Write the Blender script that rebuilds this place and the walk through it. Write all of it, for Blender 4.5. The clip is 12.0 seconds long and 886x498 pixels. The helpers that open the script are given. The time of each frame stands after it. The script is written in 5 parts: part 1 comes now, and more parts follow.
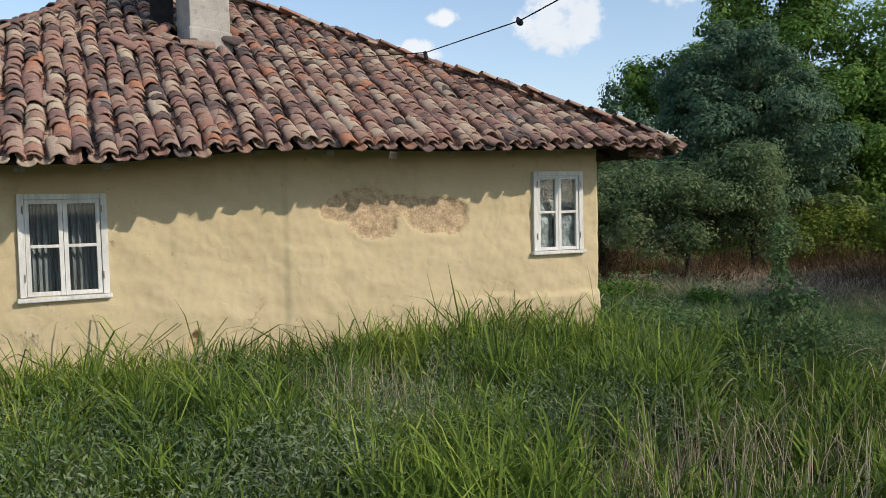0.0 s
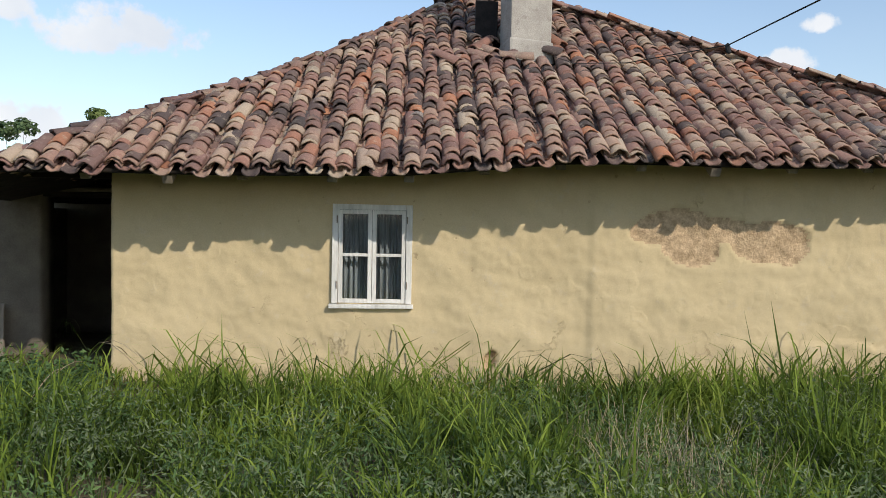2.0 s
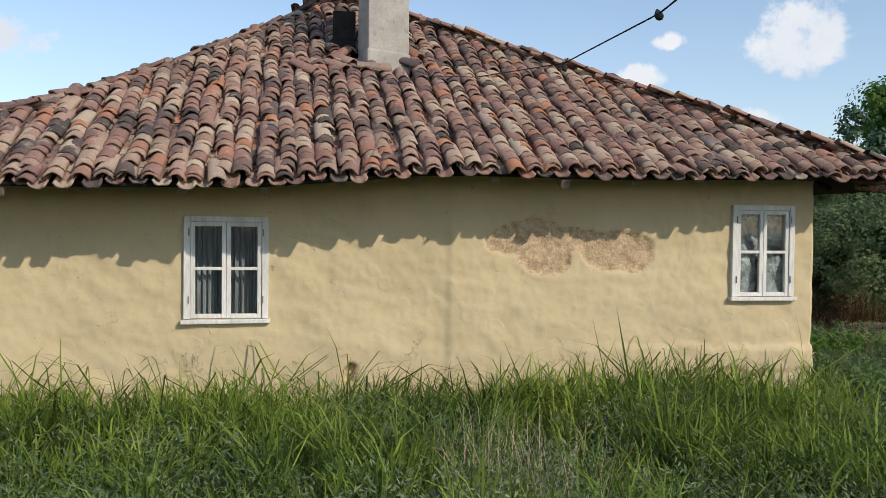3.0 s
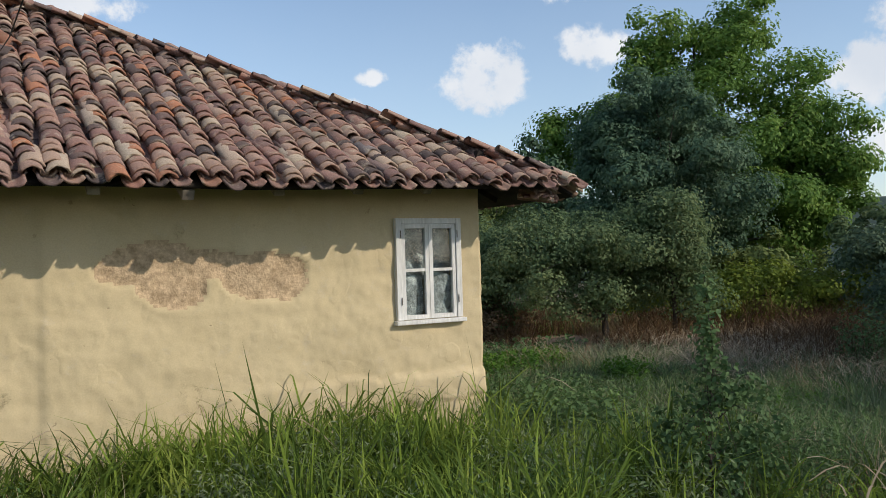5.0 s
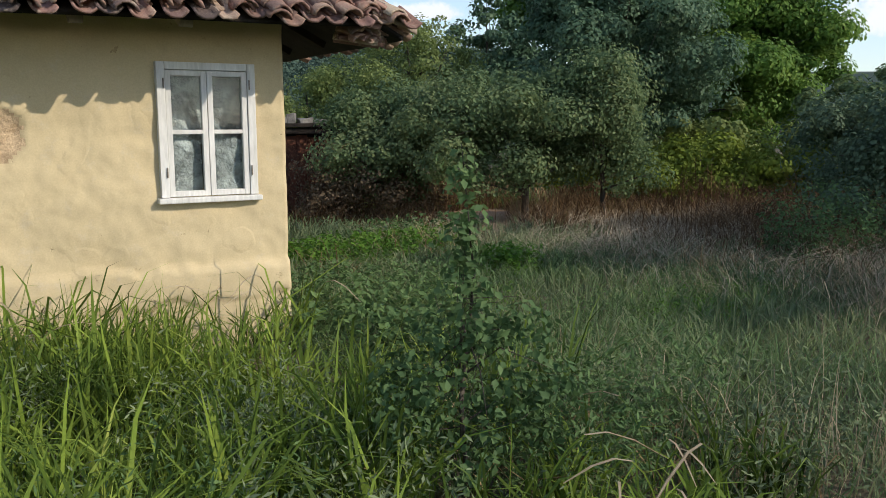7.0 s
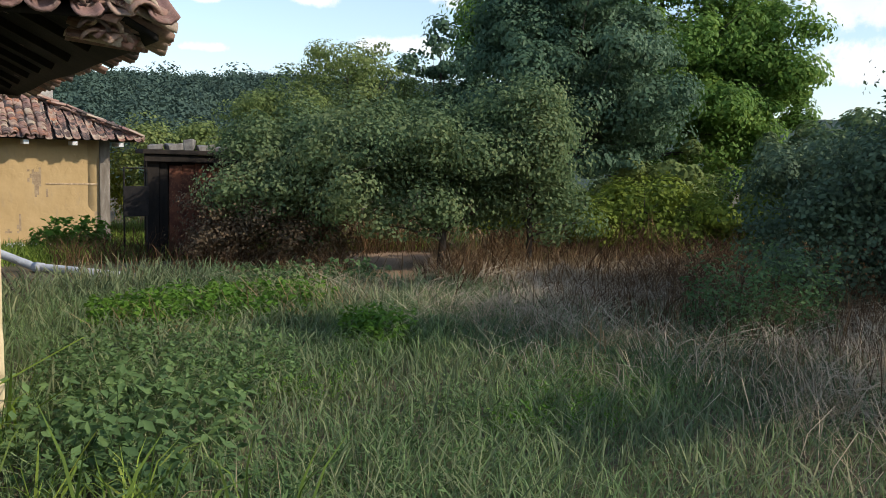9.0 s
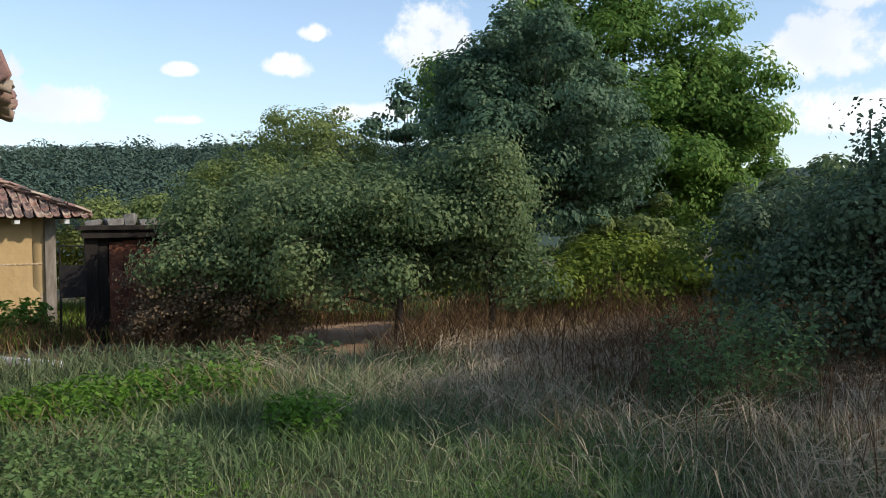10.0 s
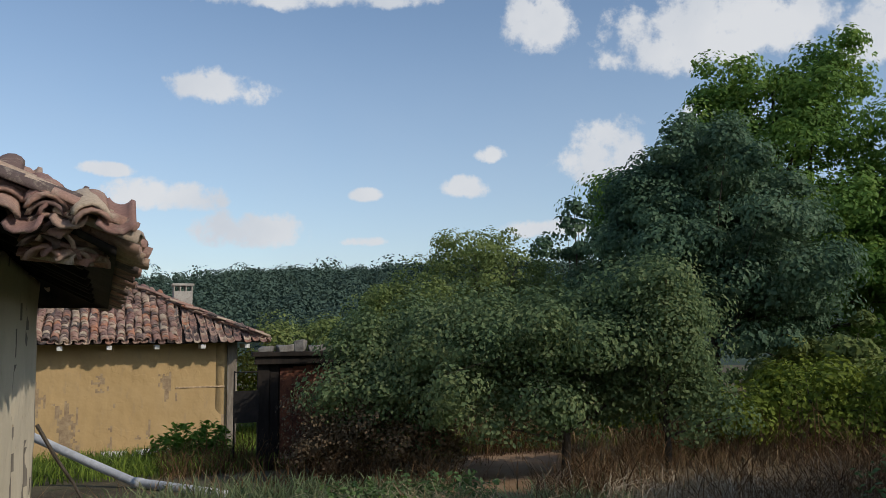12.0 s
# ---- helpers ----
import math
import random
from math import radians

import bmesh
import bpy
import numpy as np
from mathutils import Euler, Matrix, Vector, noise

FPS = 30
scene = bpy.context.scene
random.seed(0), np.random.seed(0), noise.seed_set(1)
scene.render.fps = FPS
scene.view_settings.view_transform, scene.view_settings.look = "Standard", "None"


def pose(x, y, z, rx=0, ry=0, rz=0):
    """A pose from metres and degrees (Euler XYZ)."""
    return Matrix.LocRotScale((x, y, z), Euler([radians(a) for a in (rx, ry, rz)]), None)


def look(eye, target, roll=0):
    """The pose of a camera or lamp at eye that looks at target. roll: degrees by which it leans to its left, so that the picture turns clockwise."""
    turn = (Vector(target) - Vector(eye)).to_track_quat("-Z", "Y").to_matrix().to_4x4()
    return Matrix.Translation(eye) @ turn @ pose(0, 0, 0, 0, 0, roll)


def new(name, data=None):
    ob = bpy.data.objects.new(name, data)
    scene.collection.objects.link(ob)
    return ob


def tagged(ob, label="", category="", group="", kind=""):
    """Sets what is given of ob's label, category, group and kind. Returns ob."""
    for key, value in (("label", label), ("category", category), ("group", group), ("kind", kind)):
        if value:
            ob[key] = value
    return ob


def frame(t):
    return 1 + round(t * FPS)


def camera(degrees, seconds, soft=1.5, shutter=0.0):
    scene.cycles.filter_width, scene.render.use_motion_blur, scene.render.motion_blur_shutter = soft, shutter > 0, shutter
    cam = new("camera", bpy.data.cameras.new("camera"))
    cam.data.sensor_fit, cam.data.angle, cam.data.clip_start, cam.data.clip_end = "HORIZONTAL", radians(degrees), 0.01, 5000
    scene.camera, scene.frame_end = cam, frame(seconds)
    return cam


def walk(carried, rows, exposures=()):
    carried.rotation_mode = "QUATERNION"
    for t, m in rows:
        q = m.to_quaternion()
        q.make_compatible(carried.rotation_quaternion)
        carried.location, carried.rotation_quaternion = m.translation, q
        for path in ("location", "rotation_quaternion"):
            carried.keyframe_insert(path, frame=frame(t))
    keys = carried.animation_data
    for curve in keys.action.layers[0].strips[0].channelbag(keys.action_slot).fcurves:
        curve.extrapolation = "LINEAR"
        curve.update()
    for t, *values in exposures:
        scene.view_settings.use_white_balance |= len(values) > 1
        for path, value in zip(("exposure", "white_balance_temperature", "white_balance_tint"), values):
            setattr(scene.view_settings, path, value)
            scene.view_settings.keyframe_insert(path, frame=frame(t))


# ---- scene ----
cam = camera(56.4, 12.0, 0.65)
METRES, EYE, TILT, LEAN, TURN = 8.0, 1.65, 0.0, 0.0, -25.4
ROWS = [
    (0.0, 0.0, 0.0, 0.0, -0.07, -3.09, 1.25),
    (0.5, 0.0149, 0.0433, 0.001, 5.73, -3.01, 1.32),
    (1.0, 0.0205, 0.077, 0.0043, 11.73, -1.82, 1.1),
    (1.5, 0.0298, 0.0884, 0.0063, 21.12, -1.9, -0.59),
    (2.0, 0.0333, 0.0923, 0.0059, 23.8, -2.06, -1.1),
    (2.5, 0.0353, 0.094, 0.0083, 23.76, -1.84, -1.19),
    (3.0, 0.0448, 0.0987, 0.0086, 14.76, -1.3, -0.62),
    (5.0, 0.1051, 0.266, -0.0037, -4.92, 0.74, 1.79),
    (5.5, 0.1474, 0.323, -0.0026, -8.74, -0.77, -0.0),
    (6.0, 0.1989, 0.3731, -0.0047, -8.17, -2.88, 0.99),
    (6.5, 0.2526, 0.4156, -0.0048, -6.59, -5.33, 0.02),
    (7.0, 0.2978, 0.4645, -0.0081, -6.08, -8.63, 0.13),
    (7.5, 0.3398, 0.5102, -0.0086, -4.72, -8.79, 0.13),
    (9.5, 0.4875, 0.7031, -0.0009, -8.47, -4.26, -1.43),
    (10.0, 0.5137, 0.7427, 0.0011, -9.02, -2.07, 0.43),
    (10.5, 0.5358, 0.7719, 0.0041, -5.46, -0.55, 0.38),
    (11.0, 0.5488, 0.7849, 0.0119, -2.85, 2.06, 0.79),
    (11.5, 0.5476, 0.7906, 0.0178, -0.97, 5.8, 1.14),
    (12.0, 0.5409, 0.7923, 0.0192, 3.16, 6.09, 0.7),
]

PATH = [(t, pose(0, 0, EYE, TILT, LEAN, TURN) @ pose(METRES * x, METRES * y, METRES * z, 90 + pitch, roll, yaw)) for t, x, y, z, yaw, pitch, roll in ROWS]
walk(cam, PATH, [(0.0, -0.07), (5.0, -0.18), (6.0, -0.2), (6.5, -0.18), (7.0, 0.1), (7.5, 0.56), (9.5, 0.15), (10.5, 0.12), (11.5, -0.2), (12.0, -0.45)])

# ---- sky, clouds and sun ----
SUN_EL, SUN_X, SUN_Y = 31.5, 0.58, -0.81
world = bpy.data.worlds.new("sky_world")
scene.world = world
world.use_nodes = True
wn, wl = world.node_tree.nodes, world.node_tree.links
wn.clear()
w_out = wn.new("ShaderNodeOutputWorld")
w_bg = wn.new("ShaderNodeBackground")
w_bg.inputs["Strength"].default_value = 0.15
sky = wn.new("ShaderNodeTexSky")
sky.sky_type = "NISHITA"
sky.sun_disc = False
sky.sun_elevation = radians(SUN_EL)
sky.sun_rotation = math.atan2(SUN_X, SUN_Y)
sky.air_density, sky.dust_density, sky.ozone_density = 1.0, 0.5, 2.2


def wmath(op, a, b=None, c=None):
    n = wn.new("ShaderNodeMath")
    n.operation = op
    for i, v in enumerate((a, b, c)):
        if v is None:
            continue
        if isinstance(v, (int, float)):
            n.inputs[i].default_value = v
        else:
            wl.new(v, n.inputs[i])
    return n.outputs[0]


w_tc = wn.new("ShaderNodeTexCoord")
w_sep = wn.new("ShaderNodeSeparateXYZ")
wl.new(w_tc.outputs["Generated"], w_sep.inputs[0])
w_az = wmath("MULTIPLY", wmath("ARCTAN2", w_sep.outputs[0], w_sep.outputs[1]), 57.29578)
w_el = wmath("MULTIPLY", wmath("ARCSINE", w_sep.outputs[2]), 57.29578)
w_noise = wn.new("ShaderNodeTexNoise")
w_noise.inputs["Scale"].default_value = 26.0
w_noise.inputs["Detail"].default_value = 9.0
w_noise.inputs["Roughness"].default_value = 0.62
wl.new(w_tc.outputs["Generated"], w_noise.inputs["Vector"])
w_big = wn.new("ShaderNodeTexNoise")
w_big.inputs["Scale"].default_value = 7.0
w_big.inputs["Detail"].default_value = 6.0
wl.new(w_tc.outputs["Generated"], w_big.inputs["Vector"])
# cumulus clouds: heading, height, half width and half height in degrees
CLOUDS = [
    (7.2, 16.6, 3.1, 1.3), (3.5, 9.3, 3.5, 1.1), (9.0, 7.2, 3.6, 1.3), (24.0, 10.2, 1.9, 0.8), (16.9, 9.8, 1.1, 0.5),
    (25.7, 12.5, 1.1, 0.6), (33.6, 11.8, 2.9, 2.5), (41.5, 19.6, 7.6, 3.0), (29.5, 21.0, 2.6, 2.2), (-0.4, 11.0, 1.8, 0.5),
    (10.3, 22.9, 6.9, 1.1), (19.5, 22.9, 2.9, 0.8), (51.0, 18.4, 3.3, 2.7), (17.0, 6.6, 1.6, 0.4), (59.0, 10.2, 4.3, 2.3),
    (61.0, 13.6, 2.6, 1.4), (41.4, 14.0, 2.2, 1.5), (60.5, 6.3, 4.0, 1.7), (-20.4, 11.4, 5.1, 1.7), (-26.5, 12.2, 2.2, 1.0),
    (-25.3, 5.3, 3.0, 1.4), (29.5, 7.3, 4.0, 0.7), (90.0, 22.0, 12.0, 5.0), (-70.0, 25.0, 10.0, 4.0), (140.0, 40.0, 14.0, 6.0), (-130.0, 24.0, 12.0, 5.0)]
mask = None
for c_az, c_el, c_w, c_h in CLOUDS:
    dx = wmath("DIVIDE", wmath("SUBTRACT", w_az, c_az), c_w * 1.18)
    up = wmath("DIVIDE", wmath("SUBTRACT", w_el, c_el), c_h * 1.25)
    # flatter bases than tops
    dy = wmath("MAXIMUM", up, wmath("MULTIPLY", up, -1.35))
    d2 = wmath("ADD", wmath("MULTIPLY", dx, dx), wmath("MULTIPLY", dy, dy))
    one = wmath("SUBTRACT", 1.0, d2)
    mask = one if mask is None else wmath("MAXIMUM", mask, one)
w_dens = wmath("ADD", wmath("MULTIPLY", mask, 1.05), wmath("MULTIPLY", wmath("SUBTRACT", w_noise.outputs[0], 0.52), 3.2))
w_map = wn.new("ShaderNodeMapRange")
w_map.interpolation_type = "SMOOTHSTEP"
w_map.inputs["From Min"].default_value, w_map.inputs["From Max"].default_value = 0.0, 0.75
wl.new(w_dens, w_map.inputs["Value"])
w_haze = wn.new("ShaderNodeMapRange")
w_haze.inputs["From Min"].default_value, w_haze.inputs["From Max"].default_value = 22.0, 0.0
w_haze.inputs["To Min"].default_value, w_haze.inputs["To Max"].default_value = 0.03, 0.5
wl.new(w_el, w_haze.inputs["Value"])
w_thin = wmath("MULTIPLY", w_haze.outputs[0], wmath("ADD", 0.35, w_big.outputs[0]))
w_hmix = wn.new("ShaderNodeMixRGB")
w_hmix.inputs[2].default_value = (4.3, 5.1, 6.2, 1)
wl.new(w_thin, w_hmix.inputs[0])
w_gain = wn.new("ShaderNodeMixRGB")
w_gain.blend_type = "MULTIPLY"
w_gain.inputs[0].default_value = 1.0
w_gain.inputs[2].default_value = (1.30, 1.26, 1.22, 1)
wl.new(sky.outputs[0], w_gain.inputs[1])
wl.new(w_gain.outputs[0], w_hmix.inputs[1])
w_shade = wn.new("ShaderNodeValToRGB")
w_shade.color_ramp.elements[0].position, w_shade.color_ramp.elements[0].color = 0.35, (5.3, 5.65, 6.2, 1)
w_shade.color_ramp.elements[1].position, w_shade.color_ramp.elements[1].color = 0.6, (6.5, 6.65, 6.9, 1)
wl.new(w_big.outputs[0], w_shade.inputs[0])
w_cmix = wn.new("ShaderNodeMixRGB")
wl.new(wmath("MULTIPLY", w_map.outputs[0], 0.95), w_cmix.inputs[0])
wl.new(w_hmix.outputs[0], w_cmix.inputs[1])
wl.new(w_shade.outputs[0], w_cmix.inputs[2])
wl.new(w_cmix.outputs[0], w_bg.inputs["Color"])
wl.new(w_bg.outputs[0], w_out.inputs[0])

sun = new("sun", bpy.data.lights.new("sun", "SUN"))
sun.data.energy, sun.data.angle, sun.data.color = 3.4, radians(0.55), (1.0, 0.91, 0.78)
sun_h = math.cos(radians(SUN_EL))
sun.matrix_world = look((20 * SUN_X * sun_h, 20 * SUN_Y * sun_h, 20 * math.sin(radians(SUN_EL))), (0, 0, 0))


# ---- materials ----
def nodes_of(name):
    m = bpy.data.materials.new(name)
    m.use_nodes = True
    nt = m.node_tree
    return m, nt.nodes, nt.links, nt.nodes["Principled BSDF"]


def tex_noise(nn, ll, scale, detail=6.0, rough=0.6, vec=None, stretch=None):
    n = nn.new("ShaderNodeTexNoise")
    n.inputs["Scale"].default_value, n.inputs["Detail"].default_value, n.inputs["Roughness"].default_value = scale, detail, rough
    if vec is None:
        vec = nn.new("ShaderNodeNewGeometry").outputs["Position"]
    if stretch:
        mp = nn.new("ShaderNodeMapping")
        mp.inputs["Scale"].default_value = stretch
        ll.new(vec, mp.inputs[0])
        vec = mp.outputs[0]
    ll.new(vec, n.inputs["Vector"])
    return n.outputs["Fac"]


def ramp(nn, ll, fac, stops):
    r = nn.new("ShaderNodeValToRGB")
    while len(r.color_ramp.elements) < len(stops):
        r.color_ramp.elements.new(0.5)
    for e, (p, c) in zip(r.color_ramp.elements, stops):
        e.position, e.color = p, (*c, 1)
    ll.new(fac, r.inputs[0])
    return r.outputs[0]


def blend(nn, ll, fac, a, b, mode="MIX"):
    m = nn.new("ShaderNodeMixRGB")
    m.blend_type = mode
    for i, v in enumerate((fac, a, b)):
        if isinstance(v, (int, float)):
            m.inputs[i].default_value = v
        elif isinstance(v, tuple):
            m.inputs[i].default_value = (*v, 1)
        else:
            ll.new(v, m.inputs[i])
    return m.outputs[0]


def bump(nn, ll, bsdf, height, strength=0.4, dist=0.01):
    b = nn.new("ShaderNodeBump")
    b.inputs["Strength"].default_value, b.inputs["Distance"].default_value = strength, dist
    ll.new(height, b.inputs["Height"])
    ll.new(b.outputs[0], bsdf.inputs["Normal"])


def mat_mixed(name, a, b, scale=6.0, rough=0.85, fine=60.0, c=None, stretch=None, bstr=0.4, bdist=0.006, metal=0.0):
    """Two or three tones mixed by coarse and fine noise, with fine relief."""
    m, nn, ll, p = nodes_of(name)
    n1 = tex_noise(nn, ll, scale, 6, 0.65, stretch=stretch)
    n2 = tex_noise(nn, ll, fine, 4, 0.6, stretch=stretch)
    col = ramp(nn, ll, n1, [(0.36, a), (0.64, b)])
    if c:
        n3 = tex_noise(nn, ll, scale * 2.7, 8, 0.7)
        col = blend(nn, ll, ramp(nn, ll, n3, [(0.55, (0, 0, 0)), (0.68, (1, 1, 1))]), col, c)
    col = blend(nn, ll, 0.35, col, ramp(nn, ll, n2, [(0.3, (0.55, 0.55, 0.55)), (0.7, (1.25, 1.25, 1.25))]), "MULTIPLY")
    ll.new(col, p.inputs["Base Color"])
    p.inputs["Roughness"].default_value, p.inputs["Metallic"].default_value = rough, metal
    p.inputs["Specular IOR Level"].default_value = 0.25
    bump(nn, ll, p, n2, bstr, bdist)
    return m


def mat_tile(name, island):
    """Old weathered clay: every piece with its own fired tone, lichen and soot over it."""
    m, nn, ll, p = nodes_of(name)
    if island:
        rnd = nn.new("ShaderNodeNewGeometry").outputs["Random Per Island"]
    else:
        rnd = nn.new("ShaderNodeObjectInfo").outputs["Random"]
    base = ramp(nn, ll, rnd, [(0.0, (0.07, 0.055, 0.052)), (0.14, (0.15, 0.10, 0.088)), (0.28, (0.25, 0.14, 0.118)), (0.46, (0.30, 0.175, 0.135)),
                              (0.62, (0.37, 0.25, 0.19)), (0.78, (0.46, 0.37, 0.275)), (0.9, (0.31, 0.16, 0.12)), (0.97, (0.42, 0.18, 0.095)), (1.0, (0.22, 0.19, 0.18))])
    n1 = tex_noise(nn, ll, 1.3, 5, 0.6)
    n2 = tex_noise(nn, ll, 9.0, 8, 0.7)
    n3 = tex_noise(nn, ll, 70.0, 5, 0.65)
    col = blend(nn, ll, ramp(nn, ll, n2, [(0.54, (0, 0, 0)), (0.66, (0.6, 0.6, 0.6))]), base, (0.44, 0.37, 0.28))
    col = blend(nn, ll, ramp(nn, ll, n1, [(0.5, (0, 0, 0)), (0.7, (0.5, 0.5, 0.5))]), col, (0.06, 0.052, 0.05))
    col = blend(nn, ll, 0.6, col, ramp(nn, ll, n3, [(0.3, (0.5, 0.5, 0.5)), (0.7, (1.25, 1.25, 1.25))]), "MULTIPLY")
    ll.new(col, p.inputs["Base Color"])
    p.inputs["Roughness"].default_value = 0.9
    bump(nn, ll, p, n3, 0.5, 0.006)
    return m


def mat_leaf(name, stops, patch=0.5, gloss=0.5, through_light=0.35):
    """Foliage: tone by leaf and by patch, with light passing through the blade."""
    m, nn, ll, p = nodes_of(name)
    rnd = nn.new("ShaderNodeNewGeometry").outputs["Random Per Island"]
    n1 = tex_noise(nn, ll, patch, 4, 0.6)
    mixed = nn.new("ShaderNodeMath")
    mixed.operation = "MULTIPLY_ADD"
    ll.new(rnd, mixed.inputs[0])
    mixed.inputs[1].default_value = 0.45
    half = nn.new("ShaderNodeMath")
    half.operation = "MULTIPLY_ADD"
    ll.new(n1, half.inputs[0])
    half.inputs[1].default_value, half.inputs[2].default_value = 1.3, -0.42
    ll.new(half.outputs[0], mixed.inputs[2])
    col = ramp(nn, ll, mixed.outputs[0], stops)
    ll.new(col, p.inputs["Base Color"])
    p.inputs["Roughness"].default_value = gloss + 0.15
    p.inputs["Specular IOR Level"].default_value = 0.14
    tr = nn.new("ShaderNodeBsdfTranslucent")
    ll.new(col, tr.inputs["Color"])
    mx = nn.new("ShaderNodeMixShader")
    mx.inputs[0].default_value = through_light
    ll.new(p.outputs[0], mx.inputs[1])
    ll.new(tr.outputs[0], mx.inputs[2])
    ll.new(mx.outputs[0], nn["Material Output"].inputs[0])
    return m


def mat_plaster(name, a, b, stain, stretch=None):
    m, nn, ll, p = nodes_of(name)
    n1 = tex_noise(nn, ll, 1.1, 6, 0.6)
    n2 = tex_noise(nn, ll, 7.0, 8, 0.7, stretch=stretch)
    n3 = tex_noise(nn, ll, 90.0, 4, 0.6)
    col = ramp(nn, ll, n1, [(0.3, a), (0.7, b)])
    col = blend(nn, ll, ramp(nn, ll, n2, [(0.57, (0, 0, 0)), (0.7, (0.55, 0.55, 0.55))]), col, stain)
    col = blend(nn, ll, 0.25, col, ramp(nn, ll, n3, [(0.3, (0.7, 0.7, 0.7)), (0.7, (1.2, 1.2, 1.2))]), "MULTIPLY")
    # hairline cracks where the coat has lifted
    n4 = tex_noise(nn, ll, 3.1, 9, 0.72)
    line = ramp(nn, ll, n4, [(0.494, (0, 0, 0)), (0.499, (1, 1, 1)), (0.501, (1, 1, 1)), (0.506, (0, 0, 0))])
    some = ramp(nn, ll, tex_noise(nn, ll, 2.3, 3, 0.5), [(0.63, (0, 0, 0)), (0.7, (0.5, 0.5, 0.5))])
    crack = blend(nn, ll, 1.0, line, some, "MULTIPLY")
    col = blend(nn, ll, crack, col, (0.24, 0.18, 0.11))
    # small chips down to the mud coat
    chip = ramp(nn, ll, tex_noise(nn, ll, 9.0, 4, 0.6), [(0.69, (0, 0, 0)), (0.71, (0.6, 0.6, 0.6))])
    col = blend(nn, ll, chip, col, (0.38, 0.28, 0.17))
    ll.new(col, p.inputs["Base Color"])
    p.inputs["Roughness"].default_value = 0.95
    p.inputs["Specular IOR Level"].default_value = 0.15
    # thin lips where flakes of the last coat have come away
    n5 = tex_noise(nn, ll, 3.4, 2, 0.5)
    lip = ramp(nn, ll, n5, [(0.585, (0, 0, 0)), (0.64, (1, 1, 1))])
    dent = ramp(nn, ll, tex_noise(nn, ll, 2.2, 3, 0.5), [(0.3, (0, 0, 0)), (0.7, (1, 1, 1))])
    hgt = blend(nn, ll, 0.12, blend(nn, ll, 0.16, dent, lip), n2)
    hgt = blend(nn, ll, 0.03, hgt, n3)
    hgt = blend(nn, ll, crack, hgt, (0.0, 0.0, 0.0))
    hgt = blend(nn, ll, chip, hgt, (0.0, 0.0, 0.0))
    bump(nn, ll, p, hgt, 0.75, 0.03)
    return m


def mat_glass(name):
    m, nn, ll, p = nodes_of(name)
    nn.remove(p)
    tr, gl, mx, fr = (nn.new(k) for k in ("ShaderNodeBsdfTransparent", "ShaderNodeBsdfGlossy", "ShaderNodeMixShader", "ShaderNodeFresnel"))
    tr.inputs[0].default_value = (0.82, 0.86, 0.86, 1)
    gl.inputs["Roughness"].default_value = 0.03
    fr.inputs[0].default_value = 1.45
    ll.new(fr.outputs[0], mx.inputs[0])
    ll.new(tr.outputs[0], mx.inputs[1])
    ll.new(gl.outputs[0], mx.inputs[2])
    ll.new(mx.outputs[0], nn["Material Output"].inputs[0])
    return m


M_PLASTER = mat_plaster("ochre_plaster", (0.53, 0.425, 0.255), (0.605, 0.49, 0.30), (0.56, 0.475, 0.345))
M_PLASTER2 = mat_plaster("deep_ochre_plaster", (0.44, 0.30, 0.14), (0.50, 0.35, 0.175), (0.34, 0.25, 0.16), (1, 1, 0.3))
M_PALE = mat_plaster("pale_worn_plaster", (0.52, 0.45, 0.33), (0.64, 0.55, 0.41), (0.42, 0.35, 0.26), (1, 1, 0.25))
M_MUD = mat_mixed("mud_and_straw", (0.37, 0.265, 0.16), (0.63, 0.465, 0.295), 16, 0.95, 45, bstr=0.8, bdist=0.014)
M_STAIN = mat_mixed("worn_ochre", (0.26, 0.18, 0.11), (0.42, 0.31, 0.19), 9, 0.95, 60)
# inside and porch walls: their shade is part of this dark colour
M_INNER_SHADED = mat_mixed("inner_wall_shaded", (0.13, 0.11, 0.085), (0.19, 0.16, 0.12), 3)
M_WHITEWOOD = mat_mixed("white_painted_wood", (0.62, 0.60, 0.56), (0.76, 0.74, 0.70), 7, 0.6, 50, stretch=(1, 1, 0.15), bstr=0.3, bdist=0.003)
M_GLASS = mat_glass("window_glass")
M_CURTAIN = mat_mixed("net_curtain", (0.2, 0.21, 0.22), (0.42, 0.43, 0.45), 5, 0.9, 40, stretch=(6, 1, 0.3))
M_PLASTIC = mat_mixed("crumpled_sheet", (0.2, 0.22, 0.225), (0.76, 0.78, 0.76), 7, 0.45, 34, c=(0.74, 0.76, 0.75), bstr=0.9, bdist=0.03)
M_TILE = mat_tile("clay_tile", False)
M_TILE_MANY = mat_tile("clay_tile_many", True)
# old dark timber, taken near black to carry eave and lean-to shade
M_DARKWOOD_SHADED = mat_mixed("old_dark_timber_shaded", (0.012, 0.010, 0.009), (0.035, 0.027, 0.021), 5, 0.9, 60, stretch=(1, 1, 0.2))
M_GREYWOOD = mat_mixed("weathered_timber", (0.16, 0.13, 0.10), (0.30, 0.26, 0.21), 6, 0.9, 60, stretch=(1, 1, 0.2))
M_CEMENT = mat_mixed("cement_render", (0.36, 0.33, 0.29), (0.46, 0.43, 0.38), 4, 0.9, 80, c=(0.27, 0.24, 0.21), bstr=0.5, bdist=0.008)
M_RUST = mat_mixed("rusty_sheet", (0.08, 0.03, 0.02), (0.2, 0.075, 0.04), 6, 0.85, 50, c=(0.3, 0.15, 0.08))
